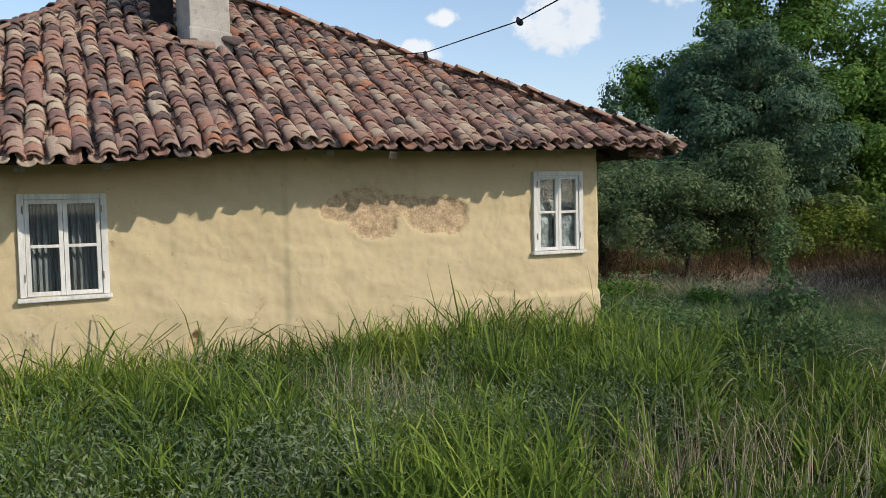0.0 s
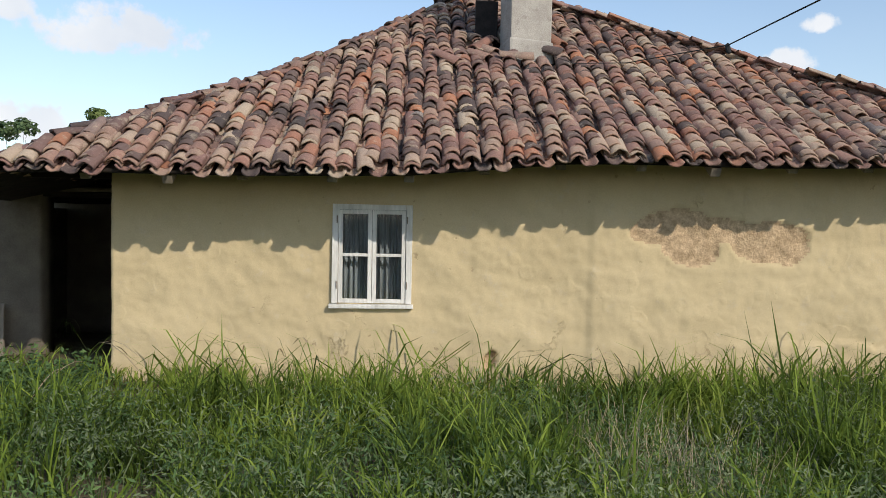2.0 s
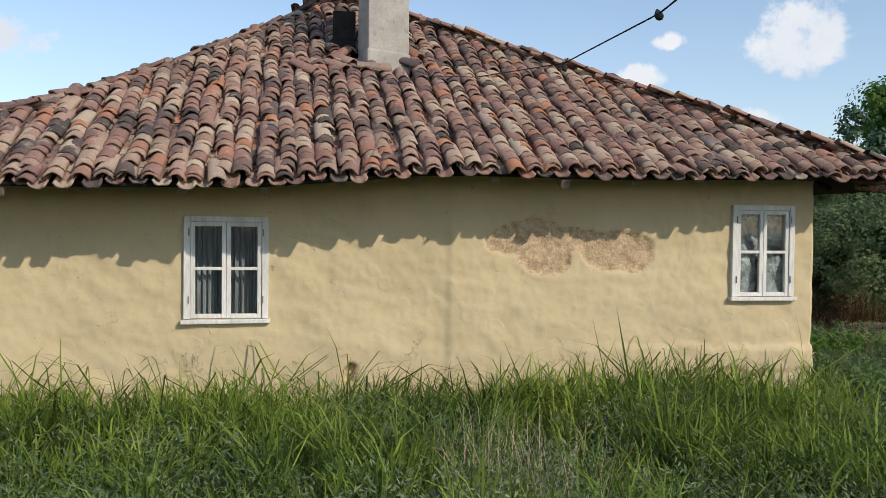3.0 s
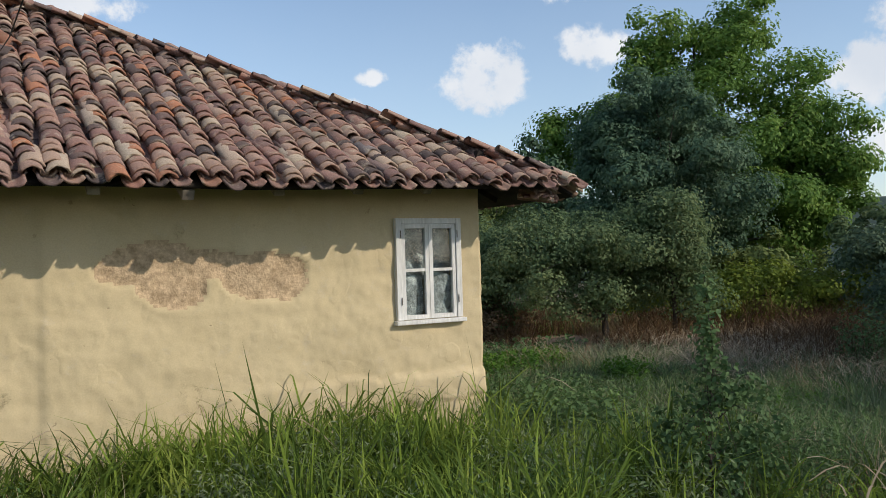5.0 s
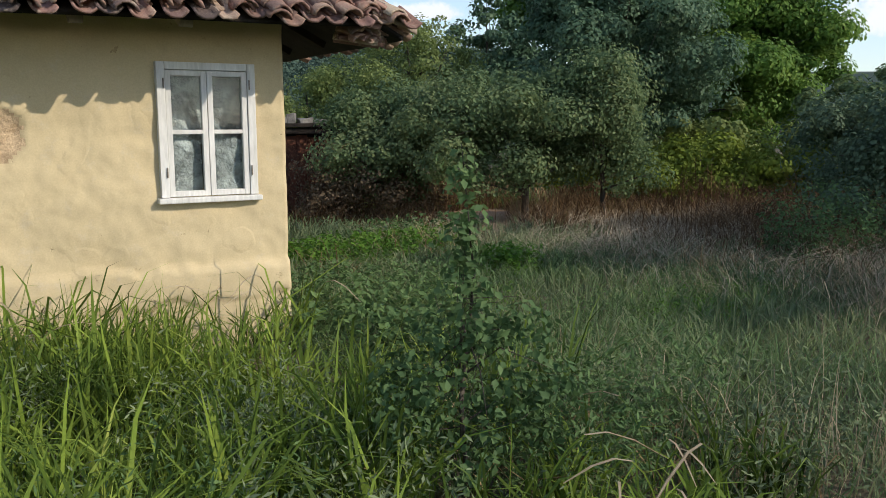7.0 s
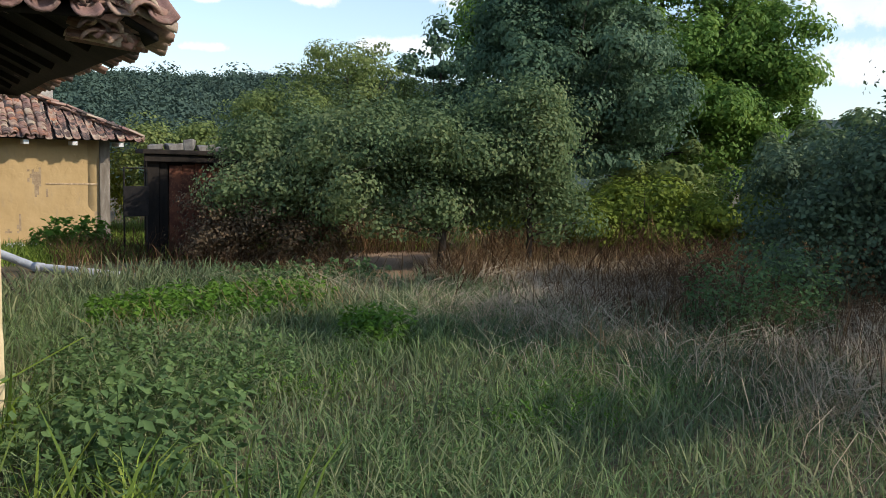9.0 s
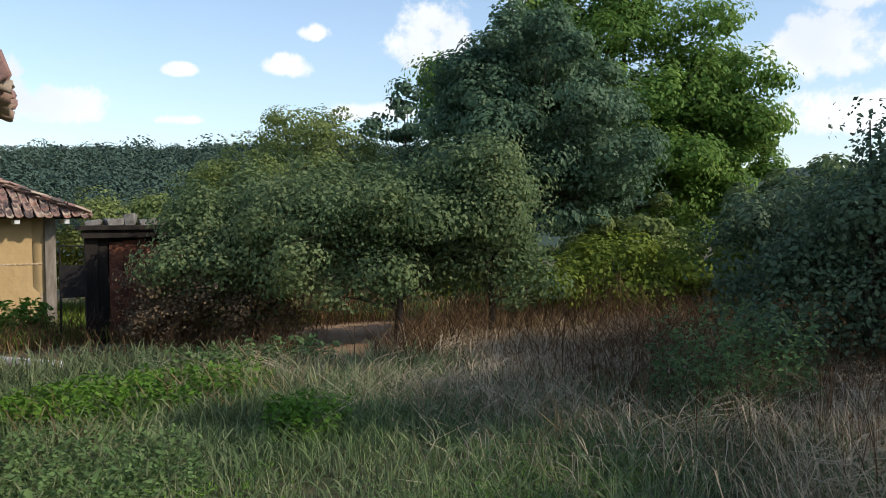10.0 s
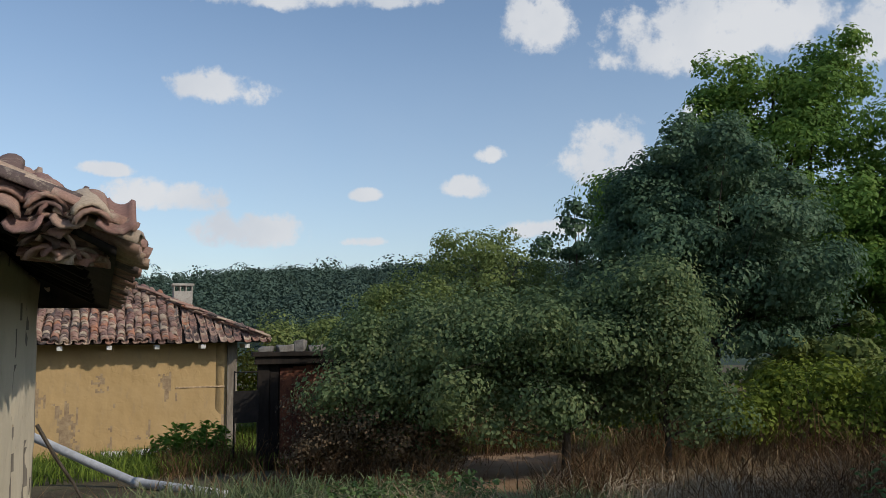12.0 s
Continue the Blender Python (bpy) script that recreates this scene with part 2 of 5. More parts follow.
M_BLACKMETAL = mat_mixed("dark_metal", (0.010, 0.009, 0.009), (0.024, 0.02, 0.018), 8, 0.75, 60)
M_PIPE = mat_mixed("grey_pipe", (0.42, 0.43, 0.44), (0.56, 0.57, 0.58), 5, 0.55, 50)
M_STONE = mat_mixed("grey_stone", (0.12, 0.11, 0.10), (0.27, 0.25, 0.22), 9, 0.95, 60)
M_WHITESTONE = mat_mixed("whitewashed_stone", (0.55, 0.55, 0.53), (0.75, 0.75, 0.73), 6)
M_SOIL = mat_mixed("soil_and_thatch", (0.085, 0.065, 0.04), (0.15, 0.125, 0.07), 0.7, 0.98, 14, c=(0.06, 0.07, 0.025), bstr=1.0, bdist=0.05)
M_DUST = mat_mixed("bare_trodden_earth", (0.30, 0.18, 0.10), (0.38, 0.25, 0.15), 1.5, 0.98, 20, bstr=0.6, bdist=0.02)
M_BARK = mat_mixed("bark", (0.045, 0.036, 0.028), (0.12, 0.1, 0.08), 9, 0.95, 50, stretch=(1, 1, 0.25), bstr=0.9, bdist=0.02)
M_WIRE = mat_mixed("cable_sheath", (0.015, 0.015, 0.015), (0.03, 0.03, 0.03), 20)
# hill floor green leans to blue in place of distance haze
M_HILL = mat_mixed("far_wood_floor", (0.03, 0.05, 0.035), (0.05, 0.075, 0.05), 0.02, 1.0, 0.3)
M_FIELD = mat_mixed("far_field", (0.16, 0.17, 0.08), (0.22, 0.21, 0.11), 0.05, 1.0, 0.5)

M_GRASS = mat_leaf("lush_grass", [(0.0, (0.029, 0.047, 0.010)), (0.33, (0.103, 0.158, 0.029)), (0.62, (0.230, 0.316, 0.048)), (1.0, (0.414, 0.443, 0.103))], 0.8, 0.45)
M_GRASS_DEEP = mat_leaf("deep_grass", [(0.0, (0.029, 0.054, 0.016)), (0.5, (0.088, 0.152, 0.038)), (1.0, (0.256, 0.320, 0.088))], 0.8, 0.5)
M_MEADOW = mat_leaf("meadow_grass", [(0.0, (0.056, 0.100, 0.043)), (0.45, (0.150, 0.231, 0.090)), (0.8, (0.275, 0.350, 0.138)), (1.0, (0.413, 0.400, 0.200))], 0.8, 0.5)
M_GRASS_DULL = mat_leaf("dull_grass", [(0.0, (0.087, 0.122, 0.061)), (0.4, (0.167, 0.212, 0.102)), (0.75, (0.283, 0.301, 0.156)), (1.0, (0.469, 0.391, 0.235))], 0.5, 0.5)
M_DRY = mat_leaf("dry_grass", [(0.0, (0.157, 0.098, 0.052)), (0.45, (0.312, 0.208, 0.112)), (0.8, (0.468, 0.339, 0.182)), (1.0, (0.585, 0.468, 0.286))], 0.6, 0.7, 0.25)
M_STRAW = mat_leaf("bleached_straw", [(0.0, (0.308, 0.231, 0.143)), (0.45, (0.484, 0.385, 0.259)), (1.0, (0.682, 0.583, 0.418))], 0.6, 0.7, 0.25)
M_BROWN = mat_leaf("brown_undergrowth", [(0.0, (0.047, 0.028, 0.017)), (0.5, (0.114, 0.067, 0.033)), (0.8, (0.209, 0.119, 0.057)), (1.0, (0.286, 0.191, 0.105))], 0.6, 0.8, 0.25)
M_WEED = mat_leaf("weed_leaf", [(0.0, (0.065, 0.115, 0.045)), (0.5, (0.12, 0.195, 0.07)), (1.0, (0.21, 0.30, 0.10))], 0.7, 0.45)
M_WEED_BRIGHT = mat_leaf("bright_weed_leaf", [(0.0, (0.066, 0.154, 0.022)), (0.5, (0.110, 0.220, 0.028)), (1.0, (0.187, 0.308, 0.044))], 0.7, 0.45)
M_LEAF_DARK = mat_leaf("dark_tree_leaf", [(0.0, (0.052, 0.100, 0.060)), (0.5, (0.110, 0.183, 0.102)), (1.0, (0.218, 0.294, 0.180))], 0.5, 0.4, 0.36)
M_LEAF_WALNUT = mat_leaf("walnut_leaf", [(0.0, (0.078, 0.155, 0.033)), (0.5, (0.158, 0.271, 0.058)), (1.0, (0.315, 0.416, 0.088))], 0.4, 0.45, 0.45)
M_LEAF_PLUM = mat_leaf("plum_leaf", [(0.0, (0.079, 0.123, 0.061)), (0.5, (0.155, 0.223, 0.099)), (1.0, (0.312, 0.344, 0.153))], 0.5, 0.45, 0.45)
M_LEAF_OLIVE = mat_leaf("olive_green_leaf", [(0.0, (0.122, 0.165, 0.051)), (0.5, (0.215, 0.271, 0.090)), (1.0, (0.352, 0.378, 0.128))], 0.4, 0.5, 0.45)
M_LEAF_YELLOW = mat_leaf("yellow_green_leaf", [(0.0, (0.113, 0.155, 0.021)), (0.5, (0.181, 0.232, 0.034)), (1.0, (0.301, 0.324, 0.055))], 0.5, 0.5, 0.35)
M_LEAF_BROWN = mat_leaf("withered_leaf", [(0.0, (0.082, 0.069, 0.048)), (0.5, (0.189, 0.136, 0.082)), (0.85, (0.325, 0.189, 0.109)), (1.0, (0.720, 0.325, 0.136))], 0.6, 0.7, 0.2)
# distance haze mixed into the leaf colour: bluish, pale, low contrast
M_FARLEAF_HAZED = mat_leaf("far_leaf_hazed", [(0.0, (0.05, 0.082, 0.068)), (0.5, (0.07, 0.108, 0.08)), (1.0, (0.095, 0.135, 0.09))], 0.03, 0.9, 0.15)
M_WEED_PALE = mat_leaf("pale_weed_leaf", [(0.0, (0.108, 0.142, 0.074)), (0.5, (0.203, 0.250, 0.128)), (1.0, (0.351, 0.392, 0.216))], 0.8, 0.55, 0.3)
M_LEAF_THORN = mat_leaf("thorn_leaf", [(0.0, (0.064, 0.095, 0.059)), (0.5, (0.111, 0.163, 0.090)), (1.0, (0.212, 0.270, 0.144))], 0.6, 0.45, 0.32)
M_LEAF_SHRUB = mat_leaf("shrub_leaf", [(0.0, (0.058, 0.104, 0.042)), (0.5, (0.111, 0.182, 0.068)), (1.0, (0.221, 0.305, 0.111))], 0.9, 0.45, 0.35)
M_FLOWER = mat_mixed("white_petal", (0.7, 0.7, 0.66), (0.8, 0.8, 0.76), 10)


# ---- mesh helpers ----
def arrays_mesh(name, verts, quads, tris, mats):
    """A mesh straight from arrays of places, four-sided and three-sided faces."""
    verts = np.asarray(verts, np.float32).reshape(-1, 3)
    quads = np.asarray(quads, np.int32).reshape(-1, 4)
    tris = np.asarray(tris, np.int32).reshape(-1, 3)
    me = bpy.data.meshes.new(name)
    nq, nt = len(quads), len(tris)
    me.vertices.add(len(verts))
    me.vertices.foreach_set("co", verts.ravel())
    me.loops.add(nq * 4 + nt * 3)
    me.loops.foreach_set("vertex_index", np.concatenate([quads.ravel(), tris.ravel()]))
    me.polygons.add(nq + nt)
    me.polygons.foreach_set("loop_start", np.concatenate([np.arange(nq) * 4, nq * 4 + np.arange(nt) * 3]).astype(np.int32))
    me.update(calc_edges=True)
    me.validate()
    for m in mats:
        me.materials.append(m)
    return me


def part(name, bm, material, parent=None, label="", smooth=False):
    me = bpy.data.meshes.new(name)
    bmesh.ops.recalc_face_normals(bm, faces=bm.faces)
    bm.to_mesh(me)
    bm.free()
    me.materials.append(material)
    if smooth:
        for f in me.polygons:
            f.use_smooth = True
    ob = new(name, me)
    ob.parent = parent
    if label:
        ob["label"] = label
    return ob


def thing(name, label, category, group="", kind="", at=None):
    ob = new(name)
    if at is not None:
        ob.matrix_basis = at
    return tagged(ob, label, category, group, kind)


def box(bm, x0, x1, y0, y1, z0, z1, bevel=0.0, m=None, wobble=0.0):
    vs = [bm.verts.new((x, y, z)) for x in (x0, x1) for y in (y0, y1) for z in (z0, z1)]
    fs = [bm.faces.new([vs[i] for i in q]) for q in ((0, 1, 3, 2), (4, 6, 7, 5), (0, 4, 5, 1), (2, 3, 7, 6), (0, 2, 6, 4), (1, 5, 7, 3))]
    if bevel:
        es = list({e for f in fs for e in f.edges})
        r = bmesh.ops.bevel(bm, geom=es, offset=bevel, segments=2, affect="EDGES", profile=0.6)
        vs = list({v for f in r["faces"] for v in f.verts} | {v for v in vs if v.is_valid})
    for v in vs:
        if wobble:
            v.co += wobble * Vector(noise.noise_vector(v.co * 3.1))
        if m is not None:
            v.co = m @ v.co
    return vs


def tube(bm, pts, radii, sides=6):
    rings = []
    for i, p in enumerate(pts):
        p = Vector(p)
        a = Vector(pts[max(i - 1, 0)])
        b = Vector(pts[min(i + 1, len(pts) - 1)])
        q = (b - a).to_track_quat("Z", "Y")
        rings.append([bm.verts.new(p + q @ Vector((math.cos(k * math.tau / sides) * radii[i], math.sin(k * math.tau / sides) * radii[i], 0))) for k in range(sides)])
    for r0, r1 in zip(rings, rings[1:]):
        for k in range(sides):
            bm.faces.new((r0[k], r0[(k + 1) % sides], r1[(k + 1) % sides], r1[k]))
    bm.faces.new(rings[0][::-1])
    bm.faces.new(rings[-1])


def lump(x, y, f=1.0, s=0.0):
    """Smooth waves in the plan, about -1 to 1."""
    x, y = np.asarray(x) * f, np.asarray(y) * f
    return (np.sin(1.3 * x + 0.7 * y + s) + np.sin(-0.9 * x + 1.7 * y + 2.1 * s + 1) + np.sin(2.9 * x + 1.1 * y - s) * 0.6 + np.sin(0.6 * x - 2.7 * y + 3 * s) * 0.6) / 3.2


def gz(x, y):
    """Height of the ground: level by the house, falling gently towards the lower yard."""
    x, y = np.asarray(x, float), np.asarray(y, float)
    z = np.interp(y, [-40, 5, 8, 14, 17.5, 23, 32, 60, 120], [0.0, 0.0, -0.06, -0.16, -0.3, -0.7, -1.0, -1.6, -3.0])
    near = np.clip(1 - np.hypot(x - 6, y - 8) / 40, 0, 1)
    left = np.clip((2.0 - x) / 4.0, 0, 1) * np.clip((y - 5) / 3, 0, 1) * np.clip((14 - y) / 3, 0, 1)
    return z + near * 0.05 * lump(x, y, 0.7) + 0.16 * left


# ---- ground ----
def ground_sheet():
    ax = np.unique(np.concatenate([np.linspace(-8, 30, 96), np.geomspace(30, 1500, 26), -np.geomspace(8, 1500, 26)]))
    ay = np.unique(np.concatenate([np.linspace(-6, 34, 100), np.geomspace(34, 1500, 26), -np.geomspace(6, 1500, 24)]))
    X, Y = np.meshgrid(ax, ay)
    v = np.stack([X, Y, gz(X, Y)], -1).reshape(-1, 3)
    i = np.arange(len(v)).reshape(X.shape)
    q = np.stack([i[:-1, :-1], i[:-1, 1:], i[1:, 1:], i[1:, :-1]], -1).reshape(-1, 4)
    me = arrays_mesh("ground", v, q, [], [M_SOIL])
    me.polygons.foreach_set("use_smooth", [True] * len(me.polygons))
    tagged(new("ground", me), "dark soil under weeds and thatch, sloping to the lower yard", "ground", kind="structure")


ground_sheet()


def earth_patch(cx, cy, rx, ry, turn):
    bm = bmesh.new()
    ring = []
    mid = bm.verts.new((cx, cy, float(gz(cx, cy)) + 0.012))
    for k in range(40):
        a = k * math.tau / 40
        r = 1 + 0.22 * math.sin(3 * a + 1) + 0.12 * math.sin(7 * a)
        x, y = rx * r * math.cos(a), ry * r * math.sin(a)
        x, y = cx + x * math.cos(turn) - y * math.sin(turn), cy + x * math.sin(turn) + y * math.cos(turn)
        ring.append((bm.verts.new(((x + cx) / 2, (y + cy) / 2, float(gz((x + cx) / 2, (y + cy) / 2)) + 0.012)), bm.verts.new((x, y, float(gz(x, y)) + 0.004))))
    for k in range(40):
        a, b = ring[k], ring[(k + 1) % 40]
        bm.faces.new((mid, a[0], b[0]))
        bm.faces.new((a[0], a[1], b[1], b[0]))
    tagged(part("dirt_path", bm, M_DUST, smooth=True), "bare reddish-brown trodden earth between the bushes", "path", kind="structure")


earth_patch(12.3, 15.4, 3.0, 1.3, 0.9)


# ---- far hills ----
def hill_z(x, y):
    r, a = np.hypot(x - 6, y - 4), np.degrees(np.arctan2(x - 6, y - 4))
    top = np.interp(a, [-40, -5, 3, 12, 16, 20, 24, 34, 50, 70], [16, 22, 26, 28, 28, 30, 31, 30, 26, 20])
    rise = np.clip((r - 90) / 330, 0, 1)
    return -3 + (top + 3) * rise * rise * (3 - 2 * rise) + 2.0 * lump(x, y, 0.02) * rise


def far_hills():
    A, R = np.meshgrid(np.radians(np.linspace(-50, 80, 90)), np.linspace(70, 620, 40))
    X, Y = 6 + R * np.sin(A), 4 + R * np.cos(A)
    v = np.stack([X, Y, hill_z(X, Y)], -1).reshape(-1, 3)
    i = np.arange(len(v)).reshape(X.shape)
    q = np.stack([i[:-1, :-1], i[:-1, 1:], i[1:, 1:], i[1:, :-1]], -1).reshape(-1, 4)
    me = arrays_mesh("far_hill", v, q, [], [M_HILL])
    tagged(new("backdrop_hill", me), "distant wooded hillside closing the valley", "hill", kind="structure")
    # woods: crowns made of leaf clumps
    rng = np.random.default_rng(5)
    n = 2700
    a, r = np.radians(rng.uniform(-6, 38, n)), 150 + 285 * rng.random(n) ** 0.8
    x, y = 6 + r * np.sin(a), 4 + r * np.cos(a)
    z = hill_z(x, y)
    size = rng.uniform(2.4, 5.4, n) * np.where(rng.random(n) < 0.03, 1.5, 1)
    field = (np.degrees(a) > 2) & (np.degrees(a) < 6.5) & (r > 340) & (r < 425)
    keep = ~field
    x, y, z, size, r = x[keep], y[keep], z[keep], size[keep], r[keep]
    k = 80
    d = rng.normal(size=(len(x), k, 3))
    d /= np.linalg.norm(d, axis=2, keepdims=True)
    d[:, :, 2] = np.abs(d[:, :, 2]) * 1.1 - 0.15
    c = np.stack([x, y, z + size * 0.55], -1)[:, None, :] + d * size[:, None, None] * rng.uniform(0.6, 1.05, (len(x), k, 1))
    s = (size[:, None] * rng.uniform(0.10, 0.22, (len(x), k))).reshape(-1, 1)
    leaf_cards("woods", c.reshape(-1, 3), s, s, M_FARLEAF_HAZED, rng, "mixed woodland covering the distant hill", "woods", normals=d.reshape(-1, 3), ruffle=0.15)
    m = 60
    ca = np.radians(rng.uniform(2, 30, m))
    cr = rng.uniform(405, 425, m)
    cx, cy = 6 + cr * np.sin(ca), 4 + cr * np.cos(ca)
    cs = rng.uniform(1.2, 3.0, m) * np.where(rng.random(m) < 0.12, 1.8, 1)
    cd = rng.normal(size=(m, 170, 3))
    cd /= np.linalg.norm(cd, axis=2, keepdims=True)
    cc = np.stack([cx, cy, hill_z(cx, cy) + 1.6 + cs], -1)[:, None, :] + cd * cs[:, None, None]
    leaf_cards("crest_trees", cc.reshape(-1, 3), 0.9, 0.7, M_FARLEAF_HAZED, rng, "scattered trees along the crest of the hill", "woods", normals=cd.reshape(-1, 3))
    # a pale field near the crest
    bm = bmesh.new()
    ra, fa = [345, 420], np.linspace(2.2, 6.3, 12)
    rows = [[bm.verts.new((6 + q * math.sin(radians(t)), 4 + q * math.cos(radians(t)), float(hill_z(6 + q * math.sin(radians(t)), 4 + q * math.cos(radians(t)))) + 3.0)) for t in fa] for q in ra]
    for k in range(len(fa) - 1):
        bm.faces.new((rows[0][k], rows[0][k + 1], rows[1][k + 1], rows[1][k]))
    tagged(part("backdrop_field", bm, M_FIELD), "pale mown field near the crest of the hill", "field", kind="structure")


def leaf_cards(name, centre, length, width, material, rng, label="", category="", parent=None, normals=None, droop=0.3, kind="stuff", ruffle=0.45):
    """Many folded leaves in one mesh: four corners and a raised middle line each."""
    n = len(centre)
    if normals is None:
        normals = rng.normal(size=(n, 3))
        normals[:, 2] = np.abs(normals[:, 2]) + 0.35
    nrm = normals + rng.normal(scale=ruffle, size=(n, 3))
    nrm /= np.linalg.norm(nrm, axis=1, keepdims=True)
    ax = rng.normal(size=(n, 3))
    ax[:, 2] -= droop
    ax -= nrm * (ax * nrm).sum(1, keepdims=True)
    ax /= np.linalg.norm(ax, axis=1, keepdims=True) + 1e-9
    side = np.cross(nrm, ax)
    length, width = np.broadcast_to(length, (n, 1)), np.broadcast_to(width, (n, 1))
    tip, base = centre + ax * length * 0.5, centre - ax * length * 0.5
    l = centre + side * width * 0.5 + nrm * width * 0.18 - ax * length * 0.06
    r = centre - side * width * 0.5 + nrm * width * 0.18 - ax * length * 0.06
    v = np.stack([base, r, tip, l], 1).reshape(-1, 3)
    i = np.arange(n)[:, None] * 4
    t = np.concatenate([i + [0, 1, 2], i + [0, 2, 3]], 0)
    ob = new(name, arrays_mesh(name, v, [], t, [material]))
    ob.parent = parent
    if label:
        tagged(ob, label, category, kind=kind)
    return ob


far_hills()


# ---- the old house: walls ----
def wall_panel(name, p0, p1, z0, z1, thick, openings, mats, label, bulge=None, step=0.08, patch=None, kind="structure", parent=None):
    """An uneven wall from p0 to p1 with real openings (u0, u1, z0, z1); its outer face lies on the line, to the right of the way."""
    d = np.array(p1, float) - np.array(p0, float)
    length = float(np.hypot(*d))
    d /= length
    out = np.array([d[1], -d[0]])
    us = set(np.round(np.linspace(0, length, max(2, int(length / step))), 4))
    ws = set(np.round(np.linspace(z0, z1, max(2, int((z1 - z0) / step))), 4))
    for o in openings:
        us -= {u for u in us if abs(u - o[0]) < step * 0.6 or abs(u - o[1]) < step * 0.6}
        ws -= {w for w in ws if abs(w - o[2]) < step * 0.6 or abs(w - o[3]) < step * 0.6}
    us |= {0.0, round(length, 4)} | {o[0] for o in openings} | {o[1] for o in openings}
    ws |= {z0, z1} | {min(max(o[2], z0), z1) for o in openings} | {min(max(o[3], z0), z1) for o in openings}
    us, ws = sorted(us), sorted(ws)
    nu, nw = len(us), len(ws)
    V = np.zeros((2, nu, nw, 3))
    for i, u in enumerate(us):
        for j, w in enumerate(ws):
            b = bulge(u, w) if bulge else 0.0
            for k, off in ((0, b), (1, -thick)):
                V[k, i, j] = (p0[0] + d[0] * u + out[0] * off, p0[1] + d[1] * u + out[1] * off, w)
    idx = np.arange(2 * nu * nw).reshape(2, nu, nw)
    inner = np.ones((nu - 1, nw - 1), bool)
    for i in range(nu - 1):
        for j in range(nw - 1):
            cu, cw = (us[i] + us[i + 1]) / 2, (ws[j] + ws[j + 1]) / 2
            if any(o[0] < cu < o[1] and o[2] < cw < o[3] for o in openings):
                inner[i, j] = False
    full = np.zeros((nu + 1, nw + 1), bool)
    full[1:nu, 1:nw] = inner
    quads, mi = [], []
    for i in range(nu - 1):
        for j in range(nw - 1):
            if not inner[i, j]:
                continue
            cu, cw = (us[i] + us[i + 1]) / 2, (ws[j] + ws[j + 1]) / 2
            a, b, c, e = idx[0, i, j], idx[0, i + 1, j], idx[0, i + 1, j + 1], idx[0, i, j + 1]
            quads.append((a, b, c, e))
            mi.append(1 if patch and patch(cu, cw) else 0)
            f = [idx[1, i, j], idx[1, i + 1, j], idx[1, i + 1, j + 1], idx[1, i, j + 1]]
            quads.append(f[::-1])
            mi.append(len(mats) - 1)
            for di, dj, p, q in ((-1, 0, e, a), (1, 0, b, c), (0, -1, a, b), (0, 1, c, e)):
                if not full[i + 1 + di, j + 1 + dj]:
                    n2 = nu * nw
                    quads.append((p, p + n2, q + n2, q))
                    mi.append(0)
    me = arrays_mesh(name, V.reshape(-1, 3), quads, [], mats)
    me.polygons.foreach_set("material_index", mi)
    me.polygons.foreach_set("use_smooth", [True] * len(me.polygons))
    me.update()
    ob = new(name, me)
    ob.parent = parent
    if label:
        tagged(ob, label, "wall", kind=kind)
    return ob


X0, X1 = -2.35, 5.97
FY = [(-2.35, 8.44), (0.2, 8.40), (2.155, 8.322), (2.20, 8.303), (5.97, 8.2)]


def front_y(x):
    return float(np.interp(x, [p[0] for p in FY], [p[1] for p in FY]))


def in_patch(x, z):
    """Where the plaster has fallen from the front wall."""
    n = 0.11 * noise.fractal(Vector((x * 3.2, z * 3.2, 1.7)), 1.0, 2.0, 5)
    parts_ = [(2.95, 1.66, 0.36, 0.17), (3.12, 1.47, 0.27, 0.16), (3.45, 1.62, 0.5, 0.13), (3.85, 1.55, 0.42, 0.20), (4.05, 1.45, 0.2, 0.12)]
    if ((x - 1.24) / 0.07) ** 2 + ((z - 0.36 - 0.5 * (x - 1.24)) / 0.09) ** 2 < 1 + 3 * n:
        return True
    if x > 4.24 + 0.02 * math.sin(z * 40):
        return False
    return any(((x - a) / c) ** 2 + ((z - b) / e) ** 2 < 1 + n * 6 for a, b, c, e in parts_)


def front_bulge(u, w):
    x = X0 + u
    b = 8.44 - front_y(x)
    b += 0.022 * noise.noise(Vector((x * 1.6, w * 1.9, 0.3))) + 0.014 * noise.noise(Vector((x * 4.2 + w, w * 5.5, 4.0))) + 0.007 * noise.noise(Vector((x * 13, w * 13, 2.0)))
    if in_patch(x, w):
        b -= 0.024 + 0.012 * noise.noise(Vector((x * 8, w * 8, 9.0)))
        if x < 2:
            b -= 0.07
    if x > 2.2:
        # ledge of an older base coat low on the wall
        lip = 0.60 + 0.05 * noise.noise(Vector((x * 1.5, 0, 7.0))) + 0.05 * noise.fractal(Vector((x * 6.0, w * 2.0, 3.0)), 1.0, 2.0, 4)
        b += 0.04 * float(np.clip((lip - w) / 0.025, 0, 1)) * float(np.clip((x - 3.2) / 1.4, 0, 1))
        low = 0.33 + 0.10 * noise.fractal(Vector((x * 3.0, w * 3.0, 12.0)), 1.0, 2.0, 4)
        b -= 0.03 * float(np.clip((low - w) / 0.02, 0, 1)) * float(np.clip((x - 4.2) / 0.6, 0, 1))
    b += 0.03 * float(np.clip((0.45 - w) / 0.5, 0, 1))
    return b


